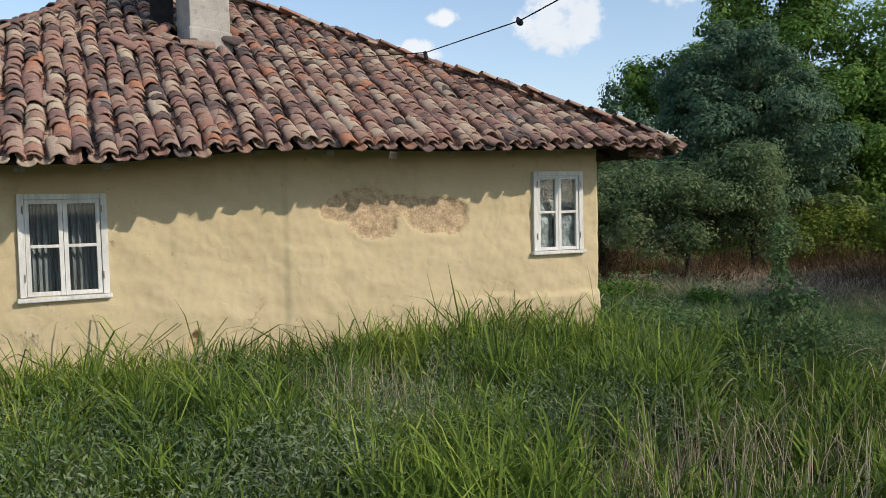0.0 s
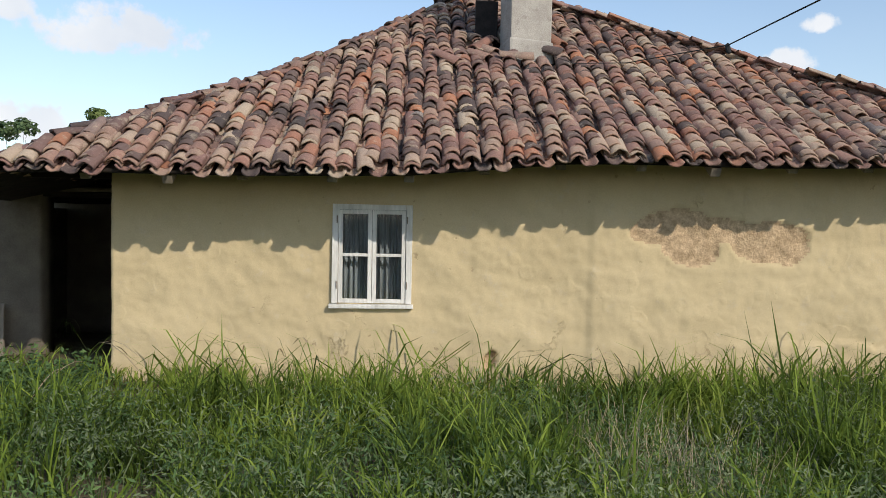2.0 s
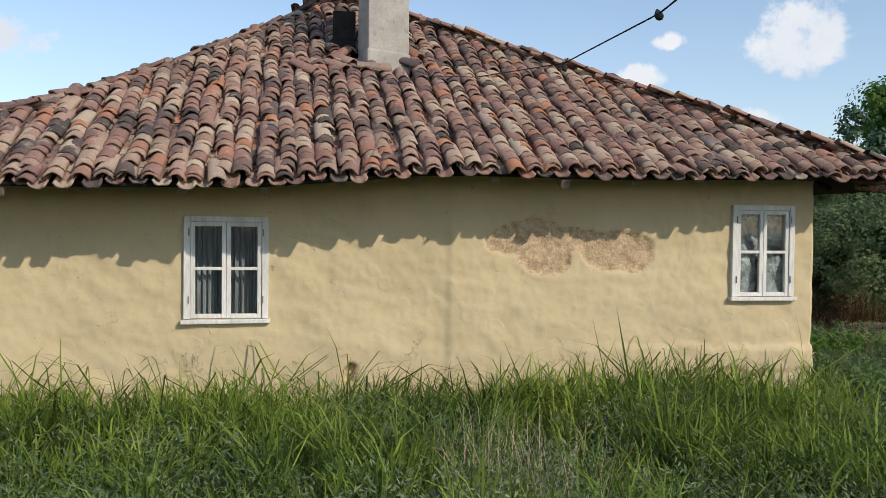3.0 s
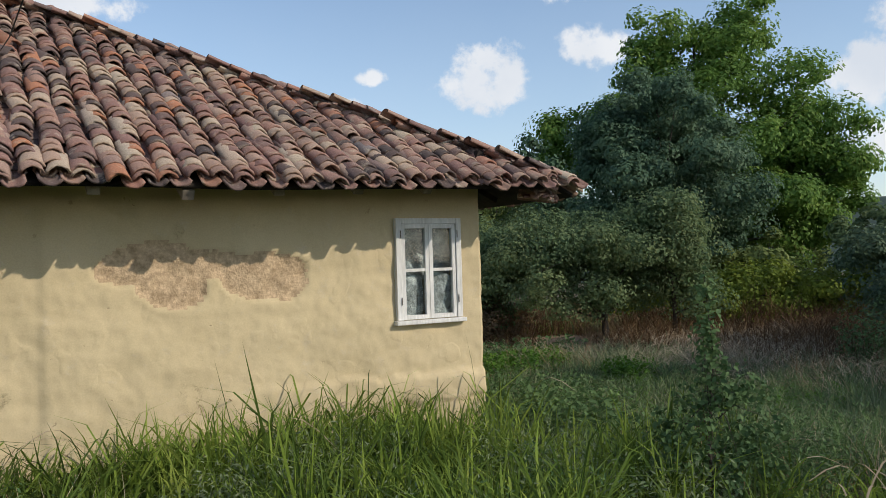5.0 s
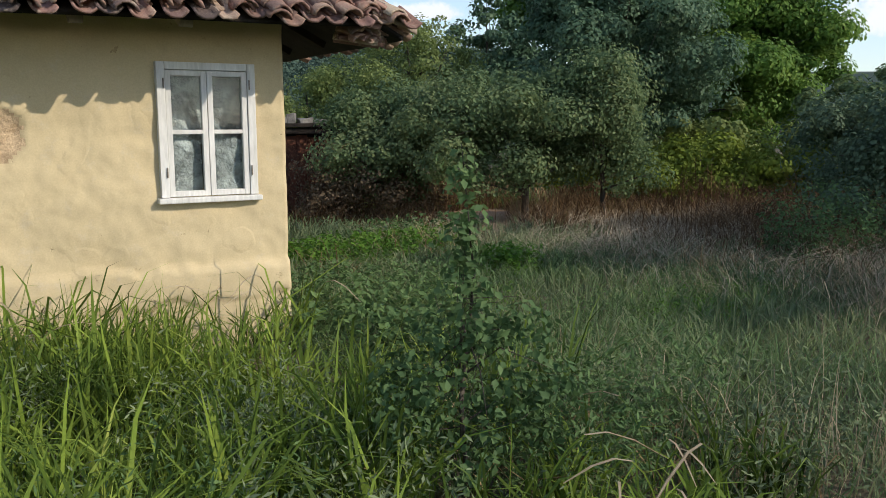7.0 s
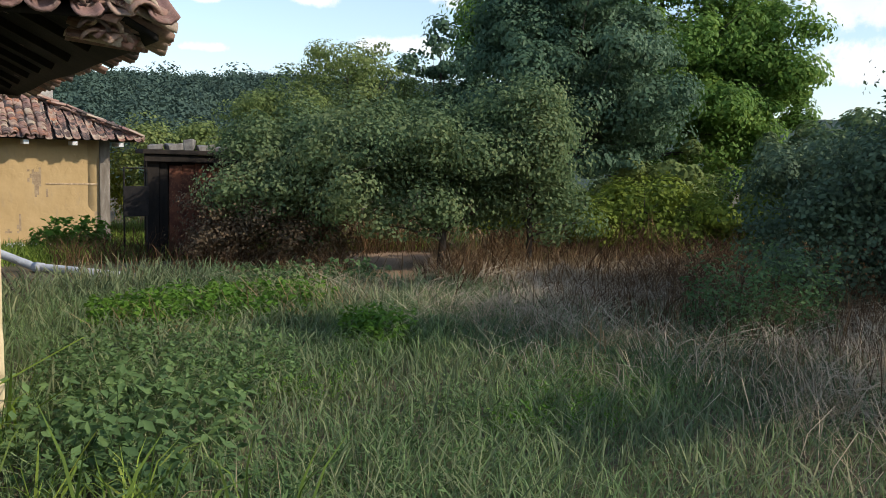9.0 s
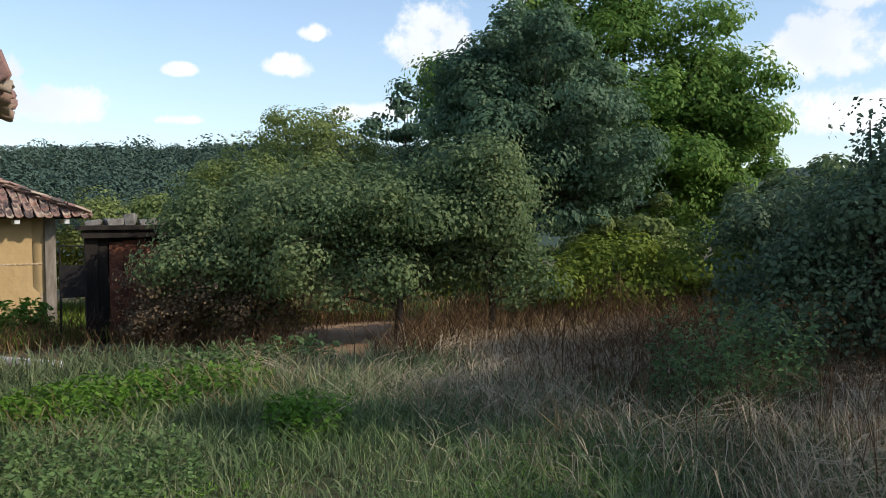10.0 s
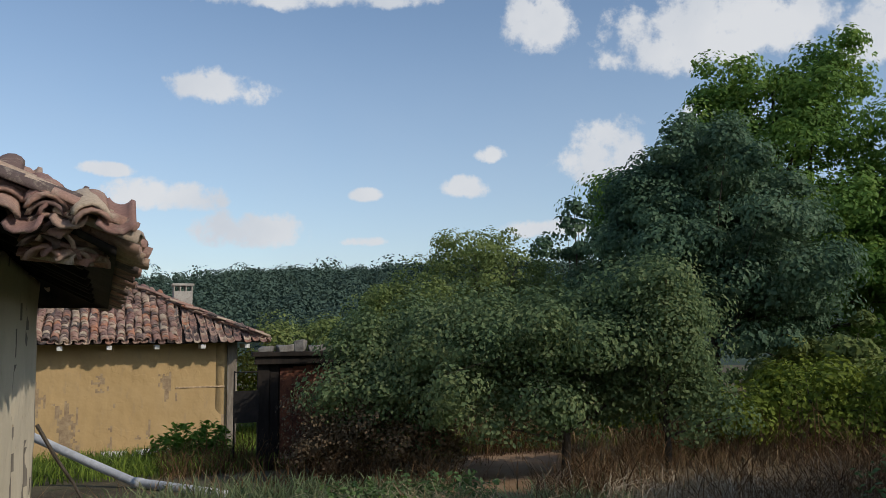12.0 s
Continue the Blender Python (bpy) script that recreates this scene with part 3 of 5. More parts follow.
W1 = (-0.225, 0.445, 0.905, 1.785)
W2 = (5.10, 5.705, 1.10, 1.965)
openings = [(W1[0] - X0, W1[1] - X0, W1[2], W1[3]), (W2[0] - X0, W2[1] - X0, W2[2], W2[3])]
wall_panel("wall_front", (X0, 8.44), (X1, 8.44), -0.3, 2.32, 0.42, openings, [M_PLASTER, M_MUD, M_INNER_SHADED],
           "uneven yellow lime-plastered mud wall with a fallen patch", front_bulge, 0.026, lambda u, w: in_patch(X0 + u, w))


def rough(seed, amp=0.02):
    return lambda u, w: amp * noise.noise(Vector((u * 1.7, w * 1.7, seed))) + amp * 0.35 * noise.noise(Vector((u * 7, w * 3, seed + 3)))


def streaks(u, w):
    return noise.noise(Vector((u * 2.2, w * 0.8, 11.0))) + 0.4 * noise.noise(Vector((u * 6, w * 2, 3.0))) > 0.34


wall_panel("wall_side", (X1, 8.862), (6.0, 13.4), -0.4, 2.42, 0.42, [], [M_PALE, M_GREYWOOD, M_INNER_SHADED], "pale plastered side wall worn through in long streaks",
           lambda u, w: rough(21, 0.02)(u, w) - (0.02 if streaks(u, w) else 0), 0.07, streaks)
wall_panel("wall_rear", (6.0, 13.4), (-5.0, 16.1), -0.5, 1.75, 0.4, [], [M_PLASTER, M_MUD, M_INNER_SHADED], "plain rear wall of the old house", rough(31), 0.3)
wall_panel("wall_porch_end", (-5.0, 15.9), (-5.0, 9.9), -0.3, 1.75, 0.35, [], [M_PLASTER, M_MUD, M_INNER_SHADED], "plain end wall of the old house", rough(41), 0.3)
# porch and return wall get the dark colour as painted shade
wall_panel("wall_porch", (-5.0, 10.0), (-2.0, 10.0), -0.2, 1.98, 0.3, [(1.3, 2.5, -0.2, 1.93)], [M_INNER_SHADED, M_MUD, M_INNER_SHADED], "recessed plastered porch wall beside the open doorway", rough(51, 0.012), 0.08)
wall_panel("wall_return", (-2.35, 10.1), (-2.35, 8.46), -0.2, 2.2, 0.3, [], [M_INNER_SHADED, M_MUD, M_INNER_SHADED], "short return wall at the edge of the porch", rough(61, 0.012), 0.08)


def porch_floor():
    bm = bmesh.new()
    box(bm, -5.0, -2.4, 8.5, 9.98, -0.3, 0.05, 0.03, wobble=0.03)
    tagged(part("porch_step", bm, M_MUD, smooth=True), "low trodden clay step in front of the doorway", "step", kind="structure")
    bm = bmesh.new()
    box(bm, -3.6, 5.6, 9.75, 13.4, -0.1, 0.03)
    tagged(part("floor", bm, M_INNER_SHADED), "dark earthen floor inside the house", "floor", kind="structure")
    board = thing("leaning_board", "old grey board leaning against the porch wall", "board")
    bm = bmesh.new()
    box(bm, -4.22, -4.06, 9.86, 9.9, 0.04, 0.66, 0.006, wobble=0.01)
    part("plank", bm, M_GREYWOOD, board)


porch_floor()


def ceiling():
    # unseen slabs added so that no daylight leaks in under the roof
    bm = bmesh.new()
    box(bm, -2.34, 5.95, 8.66, 13.3, 2.05, 2.1)
    tagged(part("ceiling", bm, M_DARKWOOD_SHADED), "added board ceiling that keeps daylight out of the old house", "ceiling", kind="structure")
    bm = bmesh.new()
    box(bm, -4.95, -2.36, 10.02, 13.3, 1.87, 1.92)
    tagged(part("ceiling_daylight_stop", bm, M_DARKWOOD_SHADED), "added boards that keep daylight out behind the doorway", "ceiling", kind="structure")


ceiling()
# added wall behind the doorway, blocking daylight from the rear
wall_panel("wall_daylight_stop", (-4.99, 12.9), (-1.9, 12.9), -0.2, 1.95, 0.2, [], [M_INNER_SHADED, M_MUD, M_INNER_SHADED], "added dark wall that stops daylight behind the doorway", rough(55, 0.01), 0.3)


def window(name, x0, x1, z0, z1, y, label):
    """Two-leaf casement: flat casing, two sashes with a cross bar each, four panes, a sill."""
    w = thing(name, label, "window", kind="structure")
    f = 0.042
    for nm, q in (("casing", (x0 - f, x0 + 0.015, z0 - 0.02, z1 + 0.04)), ("casing", (x1 - 0.015, x1 + f, z0 - 0.02, z1 + 0.04)), ("casing", (x0 + 0.017, x1 - 0.017, z1 - 0.01, z1 + 0.04))):
        bm = bmesh.new()
        box(bm, q[0], q[1], y - 0.035, y + 0.09, q[2], q[3], 0.005, wobble=0.006)
        part(nm, bm, M_WHITEWOOD, w)
    bm = bmesh.new()
    box(bm, x0 - f - 0.025, x1 + f + 0.02, y - 0.07, y + 0.09, z0 - 0.062, z0 - 0.024, 0.008, wobble=0.008)
    part("sill", bm, M_WHITEWOOD, w, "peeling white sill board")
    mid, zm = (x0 + x1) / 2, z0 + (z1 - z0) * 0.5
    for a, b in ((x0 + 0.018, mid - 0.002), (mid + 0.002, x1 - 0.018)):
        s = part("sash", sash_frame(a, b, z0 - 0.015, z1 - 0.014, zm, y - 0.025), M_WHITEWOOD, w)
        for c0, c1 in ((z0 + 0.03, zm - 0.012), (zm + 0.012, z1 - 0.06)):
            bm = bmesh.new()
            box(bm, a + 0.034, b - 0.034, y + 0.0, y + 0.004, c0 - 0.004, c1 + 0.004)
            g = part("pane", bm, M_GLASS, s)
            g.visible_shadow = False
    for zz in (z0 + 0.12, z1 - 0.14):
        for xx in (x0 + 0.004, x1 - 0.004):
            bm = bmesh.new()
            tube(bm, [(xx, y - 0.042, zz), (xx, y - 0.042, zz + 0.07)], [0.005, 0.005], 6)
            part("hinge", bm, M_GREYWOOD, w)
    return w


def sash_frame(a, b, c, d, zm, y):
    bm = bmesh.new()
    t = 0.038
    box(bm, a, a + t, y, y + 0.045, c, d, 0.004)
    box(bm, b - t, b, y, y + 0.045, c, d, 0.004)
    box(bm, a + t, b - t, y + 0.002, y + 0.043, d - t, d, 0.004)
    box(bm, a + t, b - t, y + 0.002, y + 0.043, c, c + t, 0.004)
    box(bm, a + t, b - t, y + 0.004, y + 0.041, zm - 0.014, zm + 0.014, 0.003)
    return bm


window("window_1", *W1, front_y(0.1), "white two-leaf wooden window with four panes and curtains")
window("window_2", *W2, front_y(5.4), "white two-leaf wooden window with crumpled sheeting behind")


def curtain(name, x0, x1, z0, z1, y, material, label, category, folds, amp, seed, ragged=0.0):
    nx, nz = 70, 36
    X, Z = np.meshgrid(np.linspace(x0, x1, nx), np.linspace(z0, z1, nz))
    T = (X - x0) / (x1 - x0)
    Yv = y + amp * np.sin(T * folds * math.tau + 0.8 * np.sin(T * 9 + seed)) + amp * 0.6 * np.sin(T * folds * 2.3 * math.tau + seed + Z * 1.5)
    if ragged:
        Yv += ragged * (np.sin(9 * X + 14 * Z + seed) + np.sin(21 * X - 17 * Z) * 0.6 + np.sin(33 * X + 39 * Z + 2) * 0.35)
        top = z1 - 0.08 * (1 + np.sin(X * 14 + seed)) * 0.5
        Z = np.minimum(Z, top)
    v = np.stack([X, Yv, Z], -1).reshape(-1, 3)
    i = np.arange(len(v)).reshape(X.shape)
    q = np.stack([i[:-1, :-1], i[:-1, 1:], i[1:, 1:], i[1:, :-1]], -1).reshape(-1, 4)
    me = arrays_mesh(name, v, q, [], [material])
    me.polygons.foreach_set("use_smooth", [True] * len(me.polygons))
    ob = new(name, me)
    s = ob.modifiers.new("thick", "SOLIDIFY")
    s.thickness = 0.004
    tagged(ob, label, category)


wy = front_y(0.1)
curtain("curtain", -0.26, 0.075, 0.8, 1.84, wy + 0.12, M_CURTAIN, "thin greyed curtain hanging in folds behind the glass", "curtain", 6, 0.02, 1.0)
curtain("curtain", 0.13, 0.47, 0.8, 1.84, wy + 0.14, M_CURTAIN, "thin greyed curtain hanging in folds behind the glass", "curtain", 5, 0.022, 4.0)
wy = front_y(5.4)
curtain("window_sheet", 5.06, 5.365, 1.05, 1.52, wy + 0.05, M_PLASTIC, "crumpled pale sheet pressed behind the lower panes", "sheet", 1.4, 0.008, 1.0, 0.012)
curtain("window_sheet", 5.40, 5.68, 1.05, 1.53, wy + 0.05, M_PLASTIC, "crumpled pale sheet pressed behind the lower panes", "sheet", 1.2, 0.008, 3.0, 0.012)
curtain("window_sheet", 5.05, 5.72, 1.45, 2.06, wy + 0.11, M_PLASTIC, "crumpled pale sheet hanging behind the upper panes", "sheet", 2.2, 0.008, 5.0, 0.02)


# ---- the old house: roof ----
APEX = (1.37, 12.0, 4.80)
EX0, EX1, EY0 = -4.1, 6.72, 7.6


def eave_z(x):
    return np.interp(x, [-4.1, -3.4, -2.2, 0.4, 1.0, 1.8, 3.5, 6.0, 6.6], [1.95, 2.1, 2.11, 2.15, 2.21, 2.28, 2.28, 2.33, 2.36])


def z_front(x, y):
    v = (y - EY0) / (APEX[1] - EY0)
    return 2.2 + (APEX[2] - 2.2) * v + (eave_z(x) - 2.2) * (1 - v) + 0.025 * lump(x, y, 0.9) * np.clip(1 - v, 0, 1)


def z_right(x, y):
    v = (EX1 - x) / (EX1 - 1.75)
    return 2.27 + (APEX[2] - 2.27) * v + 0.02 * lump(x, y, 1.1, 2)


def z_left(x, y):
    v = (x + 3.3) / 4.4
    # the foot of this slope flattens out, extended unseen to shade the porch
    return np.where(x > -3.3, 2.1 + (APEX[2] - 2.1) * v, 2.1 + (x + 3.3) * 0.22) - 0.28 * np.sin(np.clip(v, 0, 1) * 3.1416) + 0.03 * lump(x, y, 0.9, 4) * (1 - v)


def rear_eave(x):
    return 14.0 + (6.6 - x) * 2.5 / 10.2


def z_rear(x, y):
    v = (rear_eave(x) - y) / (rear_eave(APEX[0]) - APEX[1])
    return 2.3 + (APEX[2] - 2.3) * v


def roof_z(x, y):
    return np.minimum(np.minimum(z_front(x, y), z_right(x, y)), np.minimum(z_left(x, y), z_rear(x, y)))


def roof_deck(name, fz, x0, x1, y0, y1, material, label, drop=0.09):
    """Boards under the tiles, one sheet with thickness."""
    X, Y = np.meshgrid(np.linspace(x0 + 0.05, x1 - 0.05, 60), np.linspace(y0 + 0.05, y1 - 0.02, 60))
    Yr = np.minimum(Y, rear_eave(X)) if name == "roof_deck" else Y
    Z = fz(X, Yr) - drop
    v = np.concatenate([np.stack([X, Yr, Z], -1).reshape(-1, 3), np.stack([X, Yr, Z - 0.03], -1).reshape(-1, 3)])
    i = np.arange(X.size).reshape(X.shape)
    q = np.stack([i[:-1, :-1], i[:-1, 1:], i[1:, 1:], i[1:, :-1]], -1).reshape(-1, 4)
    n = X.size
    rim = [i[0, :], i[:, -1], i[-1, ::-1], i[::-1, 0]]
    side = np.concatenate([np.stack([r[:-1], r[:-1] + n, r[1:] + n, r[1:]], -1) for r in rim])
    tagged(new(name, arrays_mesh(name, v, np.concatenate([q, q[:, ::-1] + n, side]), [], [material])), label, "roof", kind="structure")


roof_deck("roof_deck", roof_z, EX0, EX1, EY0, 16.5, M_DARKWOOD_SHADED, "old boards under the roof tiles, darkened for eave shade")


def tile_mesh(name, seed, cover=True, length=0.36):
    """A hand-made half-round clay tile, tapered, with thickness and a chipped lower end."""
    rng = random.Random(seed)
    seg, th = 6, 0.019
    arc = radians(80 if cover else 70)
    v, q = [], []
    for k, (yy, rad) in enumerate(((0.0, 0.084), (length, 0.068))):
        for shell in (0, 1):
            for s in range(seg + 1):
                a = -arc + 2 * arc * s / seg
                r = rad - th * shell
                chip = rng.uniform(-0.012, 0.012) if k == 0 else 0
                zz = (math.cos(a) * r - rad * math.cos(arc)) * 0.88
                v.append((math.sin(a) * r, yy + chip, zz if cover else -zz + 0.055))
    n = seg + 1
    for s in range(seg):
        q += [(s, s + 1, 2 * n + s + 1, 2 * n + s), (n + s + 1, n + s, 3 * n + s, 3 * n + s + 1), (s + 1, s, n + s, n + s + 1)]
    q += [(0, 2 * n, 3 * n, n), (seg, n + seg, 3 * n + seg, 2 * n + seg)]
    v = np.array(v)
    if not cover:
        q = [f[::-1] for f in q]
    return v, np.array(q)


TILES = [tile_mesh("t", s) for s in range(6)]
PANS = [tile_mesh("p", s + 20, False) for s in range(3)]
TILE_ME = [arrays_mesh("roof_tile", v, q, [], [M_TILE]) for v, q in TILES]
for me_ in TILE_ME:
    me_.polygons.foreach_set("use_smooth", [True] * len(me_.polygons))


def tile_pose(fz, x, y, up, rng, lift, jit=1.0):
    """Pose on the roof plane fz at (x, y), its length running up the slope (up: a plan direction)."""
    e = 0.15
    z0, z1 = float(fz(x, y)), float(fz(x + up[0] * e, y + up[1] * e))
    yv = Vector((up[0] * e, up[1] * e, z1 - z0)).normalized()
    xv = Vector((up[1], -up[0], 0))
    zv = xv.cross(yv).normalized()
    xv = yv.cross(zv)
    m = Matrix((xv, yv, zv)).transposed().to_4x4()
    m.translation = Vector((x, y, z0)) + zv * lift
    j = Euler((radians(-6.8 + rng.gauss(0, 2.2) * jit), radians(rng.gauss(0, 5) * jit), radians(rng.gauss(0, 4.0) * jit))).to_matrix().to_4x4()
    s = 1 + rng.gauss(0, 0.03)
    return m @ j @ Matrix.Diagonal((s, 1, s, 1))


def lay_roof(fz, inside, start, along, up, count, rows_max, rng, pitch=0.18, gauge=0.165):
    """Poses of cover and pan tiles of one roof plane, from the eave upwards."""
    covers, pans = [], []
    for c in range(count):
        drift, off = rng.gauss(0, 0.012), rng.uniform(-0.05, 0.05)
        for r in range(rows_max):
            run = r * gauge * 0.7 + off - 0.02
            a = c * pitch + drift + 0.018 * math.sin(r * 0.7 + c * 1.9)
            x, y = start[0] + along[0] * a + up[0] * run, start[1] + along[1] * a + up[1] * run
            if inside(x, y):
                covers.append((r, tile_pose(fz, x + rng.gauss(0, 0.007), y + rng.gauss(0, 0.024), up, rng, 0.0)))
                if r == 0 and rng.random() < 0.6:
                    covers.append((0, tile_pose(fz, x - up[0] * 0.03, y - up[1] * 0.03, up, rng, -0.022)))
            xb, yb = x + along[0] * pitch / 2, y + along[1] * pitch / 2
            if inside(xb, yb):
                pans.append(tile_pose(fz, xb - up[0] * 0.05, yb - up[1] * 0.05, up, rng, -0.072, 0.6))
    return covers, pans


def joined_tiles(name, poses, shapes, label, parent, rng):
    V, Q, n = [], [], 0
    for m in poses:
        v, q = shapes[rng.randrange(len(shapes))]
        a = np.array(m)
        V.append(v @ a[:3, :3].T + a[:3, 3])
        Q.append(q + n)
        n += len(v)
    me = arrays_mesh(name, np.concatenate(V), np.concatenate(Q), [], [M_TILE_MANY])
    me.polygons.foreach_set("use_smooth", [True] * len(me.polygons))
    ob = new(name, me)
    ob.parent = parent
    return tagged(ob, label, kind="stuff")


def place_tiles(poses, parent, rng, label=""):
    for m in poses:
        ob = new("roof_tile", TILE_ME[rng.randrange(len(TILE_ME))])
        ob.parent = parent
        ob.matrix_basis = m


def hip_poses(a, b, rng, gauge=0.18, lift=-0.1, scale=1.08):
    out, a, b = [], Vector(a), Vector(b)
    n = int((b - a).length / gauge)
    yv = (b - a).normalized()
    xv = yv.cross(Vector((0, 0, 1))).normalized()
    zv = xv.cross(yv)
    for k in range(n):
        m = Matrix((xv, yv, zv)).transposed().to_4x4()
        m.translation = a + yv * (k * gauge) + zv * (lift + rng.gauss(0, 0.018)) + xv * rng.gauss(0, 0.025)
        out.append(m @ Euler((radians(-6 + rng.gauss(0, 1.8)), radians(rng.gauss(0, 6)), radians(rng.gauss(0, 5)))).to_matrix().to_4x4() @ Matrix.Diagonal((scale, 1, scale * 0.9, 1)))
    return out


CH = (1.72, 10.02, 0.47, 0.47)


def clear_of_chimney(x, y):
    return not (abs(x - CH[0]) < 0.36 and -0.3 < y - CH[1] + 0.25 < 0.5)


def old_roof():
    roof = thing("tiled_roof", "sagging hipped roof of weathered half-round clay tiles", "roof", kind="structure")
    rng = random.Random(11)
    fr = lambda x, y: z_front(x, y) <= min(float(z_right(x, y)), float(z_left(x, y)), float(z_rear(x, y))) + 0.03 and z_front(x, y + 0.2) <= float(z_left(x, y + 0.2)) + 0.04 and EX0 - 0.03 < x < EX1 + 0.03 and clear_of_chimney(x, y)
    ri = lambda x, y: z_right(x, y) <= min(float(z_front(x, y)), float(z_left(x, y)), float(z_rear(x, y))) + 0.03 and y < rear_eave(x)
    le = lambda x, y: z_left(x, y) <= min(float(z_front(x, y)) - 0.1, float(z_right(x, y)), float(z_rear(x, y))) and y < rear_eave(x)
    re = lambda x, y: z_rear(x, y) <= min(float(z_front(x, y)), float(z_right(x, y)), float(z_left(x, y))) + 0.03
    cf, pf = lay_roof(z_front, fr, (EX0 + 0.06, EY0), (1, 0), (0, 1), 61, 41, rng)
    cr, pr = lay_roof(z_right, ri, (EX1, EY0 + 0.1), (0, 1), (-1, 0), 36, 47, rng)
    cl, pl = lay_roof(z_left, le, (EX0, EY0 + 0.1), (0, 1), (1, 0), 50, 45, rng)
    cb, pb = lay_roof(z_rear, re, (EX1, 14.0), (-0.971, 0.238), (-0.238, -0.971), 59, 32, rng)
    cf.sort(key=lambda c: c[0])
    rest = [m for _, m in cf[290:]] + [m for _, m in cr[40:]] + [m for _, m in cl + cb]
    hips = hip_poses((6.55, 7.65, 2.36), (1.8, 11.95, 4.78), rng, lift=-0.135, scale=1.02) + hip_poses((-2.9, 8.0, 2.31), (-1.0, 9.42, 3.24), rng, lift=-0.03, scale=1.25) + hip_poses((-1.0, 9.42, 3.24), (1.02, 11.78, 4.64), rng, lift=-0.03, scale=1.25) + hip_poses((6.6, 13.9, 2.4), (1.5, 12.1, 4.80), rng, lift=-0.12)
    joined_tiles("upper_tiles", rest, TILES, "weathered clay cover tiles higher up the roof", roof, rng)
    joined_tiles("pan_tiles", pf + pr + pl + pb, PANS, "weathered clay channel tiles between the covers", roof, rng)
    ridge = thing("hip_tiles", "row of clay hip tiles, some slipped and tilted", "roof tiles", kind="structure")
    place_tiles(hips, ridge, rng)
    place_tiles([m for _, m in cf[:290]] + [m for _, m in cr[:40]], roof, rng)
    # loose tiles laid askew round the chimney
    loose = []
    for lx, ly, rz, tilt in ((1.28, 9.62, 35, 4), (1.36, 9.78, 28, 2), (1.48, 9.55, -20, 6), (1.75, 9.62, 88, 3), (2.1, 9.75, 60, 8),
                             (2.14, 10.0, 20, 6), (0.95, 9.55, 40, 3), (1.12, 9.9, -30, 8), (1.18, 10.2, 15, 5)):
        m = tile_pose(z_front, lx, ly, (0, 1), rng, 0.03)
        loose.append(m @ Euler((radians(tilt), radians(rng.gauss(0, 6)), radians(rz))).to_matrix().to_4x4())
    corner = []
    for layer in range(4):
        for k in range(7):
            turn = radians(-8 + 16.5 * k + rng.gauss(0, 3))
            up = (-math.sin(turn), math.cos(turn))
            cx, cy = 6.42 - up[0] * (0.30 - 0.03 * layer), 7.92 - up[1] * (0.30 - 0.03 * layer)
            m = Matrix.Translation((cx, cy, 2.335 - 0.062 * layer + rng.gauss(0, 0.01))) @ Euler((radians(12 + rng.gauss(0, 4)), radians(rng.gauss(0, 8)), turn)).to_matrix().to_4x4()
            corner.append(m)
    place_tiles(corner, ridge, rng)
    askew = thing("loose_tiles", "broken clay tiles laid askew round the chimney foot", "roof tiles", kind="structure")
    place_tiles(loose, askew, rng)


old_roof()


def rafters():
    rng = random.Random(3)
    for k in range(12):
        x = -2.3 + k * 0.68 + rng.uniform(-0.05, 0.05)
        y0 = EY0 + rng.uniform(0.06, 0.16)
        bm = bmesh.new()
        za, zb = float(z_front(x, y0)) - 0.135, float(z_front(x, 8.7)) - 0.135
        m = Matrix.Translation((x, y0, za)) @ Euler((math.atan2(zb - za, 8.7 - y0), 0, radians(rng.gauss(0, 2)))).to_matrix().to_4x4()
        box(bm, -0.045, 0.045, 0, 1.3, -0.085, 0.0, 0.008, m, 0.006)
        tagged(part("rafter", bm, M_GREYWOOD), "weathered rafter end under the eave", "rafter", "rafters under the eave", "structure")
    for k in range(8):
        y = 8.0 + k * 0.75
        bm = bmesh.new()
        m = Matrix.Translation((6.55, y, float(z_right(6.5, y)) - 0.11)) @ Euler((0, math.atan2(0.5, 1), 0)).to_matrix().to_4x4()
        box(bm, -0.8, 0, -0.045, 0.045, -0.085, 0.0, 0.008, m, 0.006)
        tagged(part("rafter", bm, M_DARKWOOD_SHADED), "rafter end under the side eave, darkened for shade", "rafter", "rafters under the eave", "structure")
    bm = bmesh.new()
    box(bm, -3.2, 6.0, 8.5, 8.66, 2.02, 2.16, 0.01, wobble=0.02)
    tagged(part("wall_plate", bm, M_DARKWOOD_SHADED), "old timber lying along the wall head, darkened for eave shade", "beam", kind="structure")


rafters()


def chimney():
    c = thing("chimney", "tall square chimney of grey cement render", "chimney", kind="structure", at=pose(CH[0], CH[1], 0, 0, 0, 9))
    bm = bmesh.new()
    box(bm, -0.235, 0.235, -0.235, 0.235, 3.2, 5.9, 0.012, wobble=0.012)
    part("stack", bm, M_CEMENT, c)
    bm = bmesh.new()
    box(bm, -0.27, 0.27, -0.28, 0.27, 3.2, 3.72, 0.03, wobble=0.05)
    part("collar", bm, M_CEMENT, c, "rough mortar collar at the foot")
    bm = bmesh.new()
    box(bm, -0.3, 0.3, -0.3, 0.3, 5.9, 6.0, 0.02)
    part("cap", bm, M_CEMENT, c)
    s = thing("dark_slab", "thin dark slab standing beside the chimney", "metal sheet")
    bm = bmesh.new()
    box(bm, 1.16, 1.42, 10.26, 10.29, 3.85, 4.25, 0.004, wobble=0.02)
    part("sheet", bm, M_BLACKMETAL, s)


chimney()


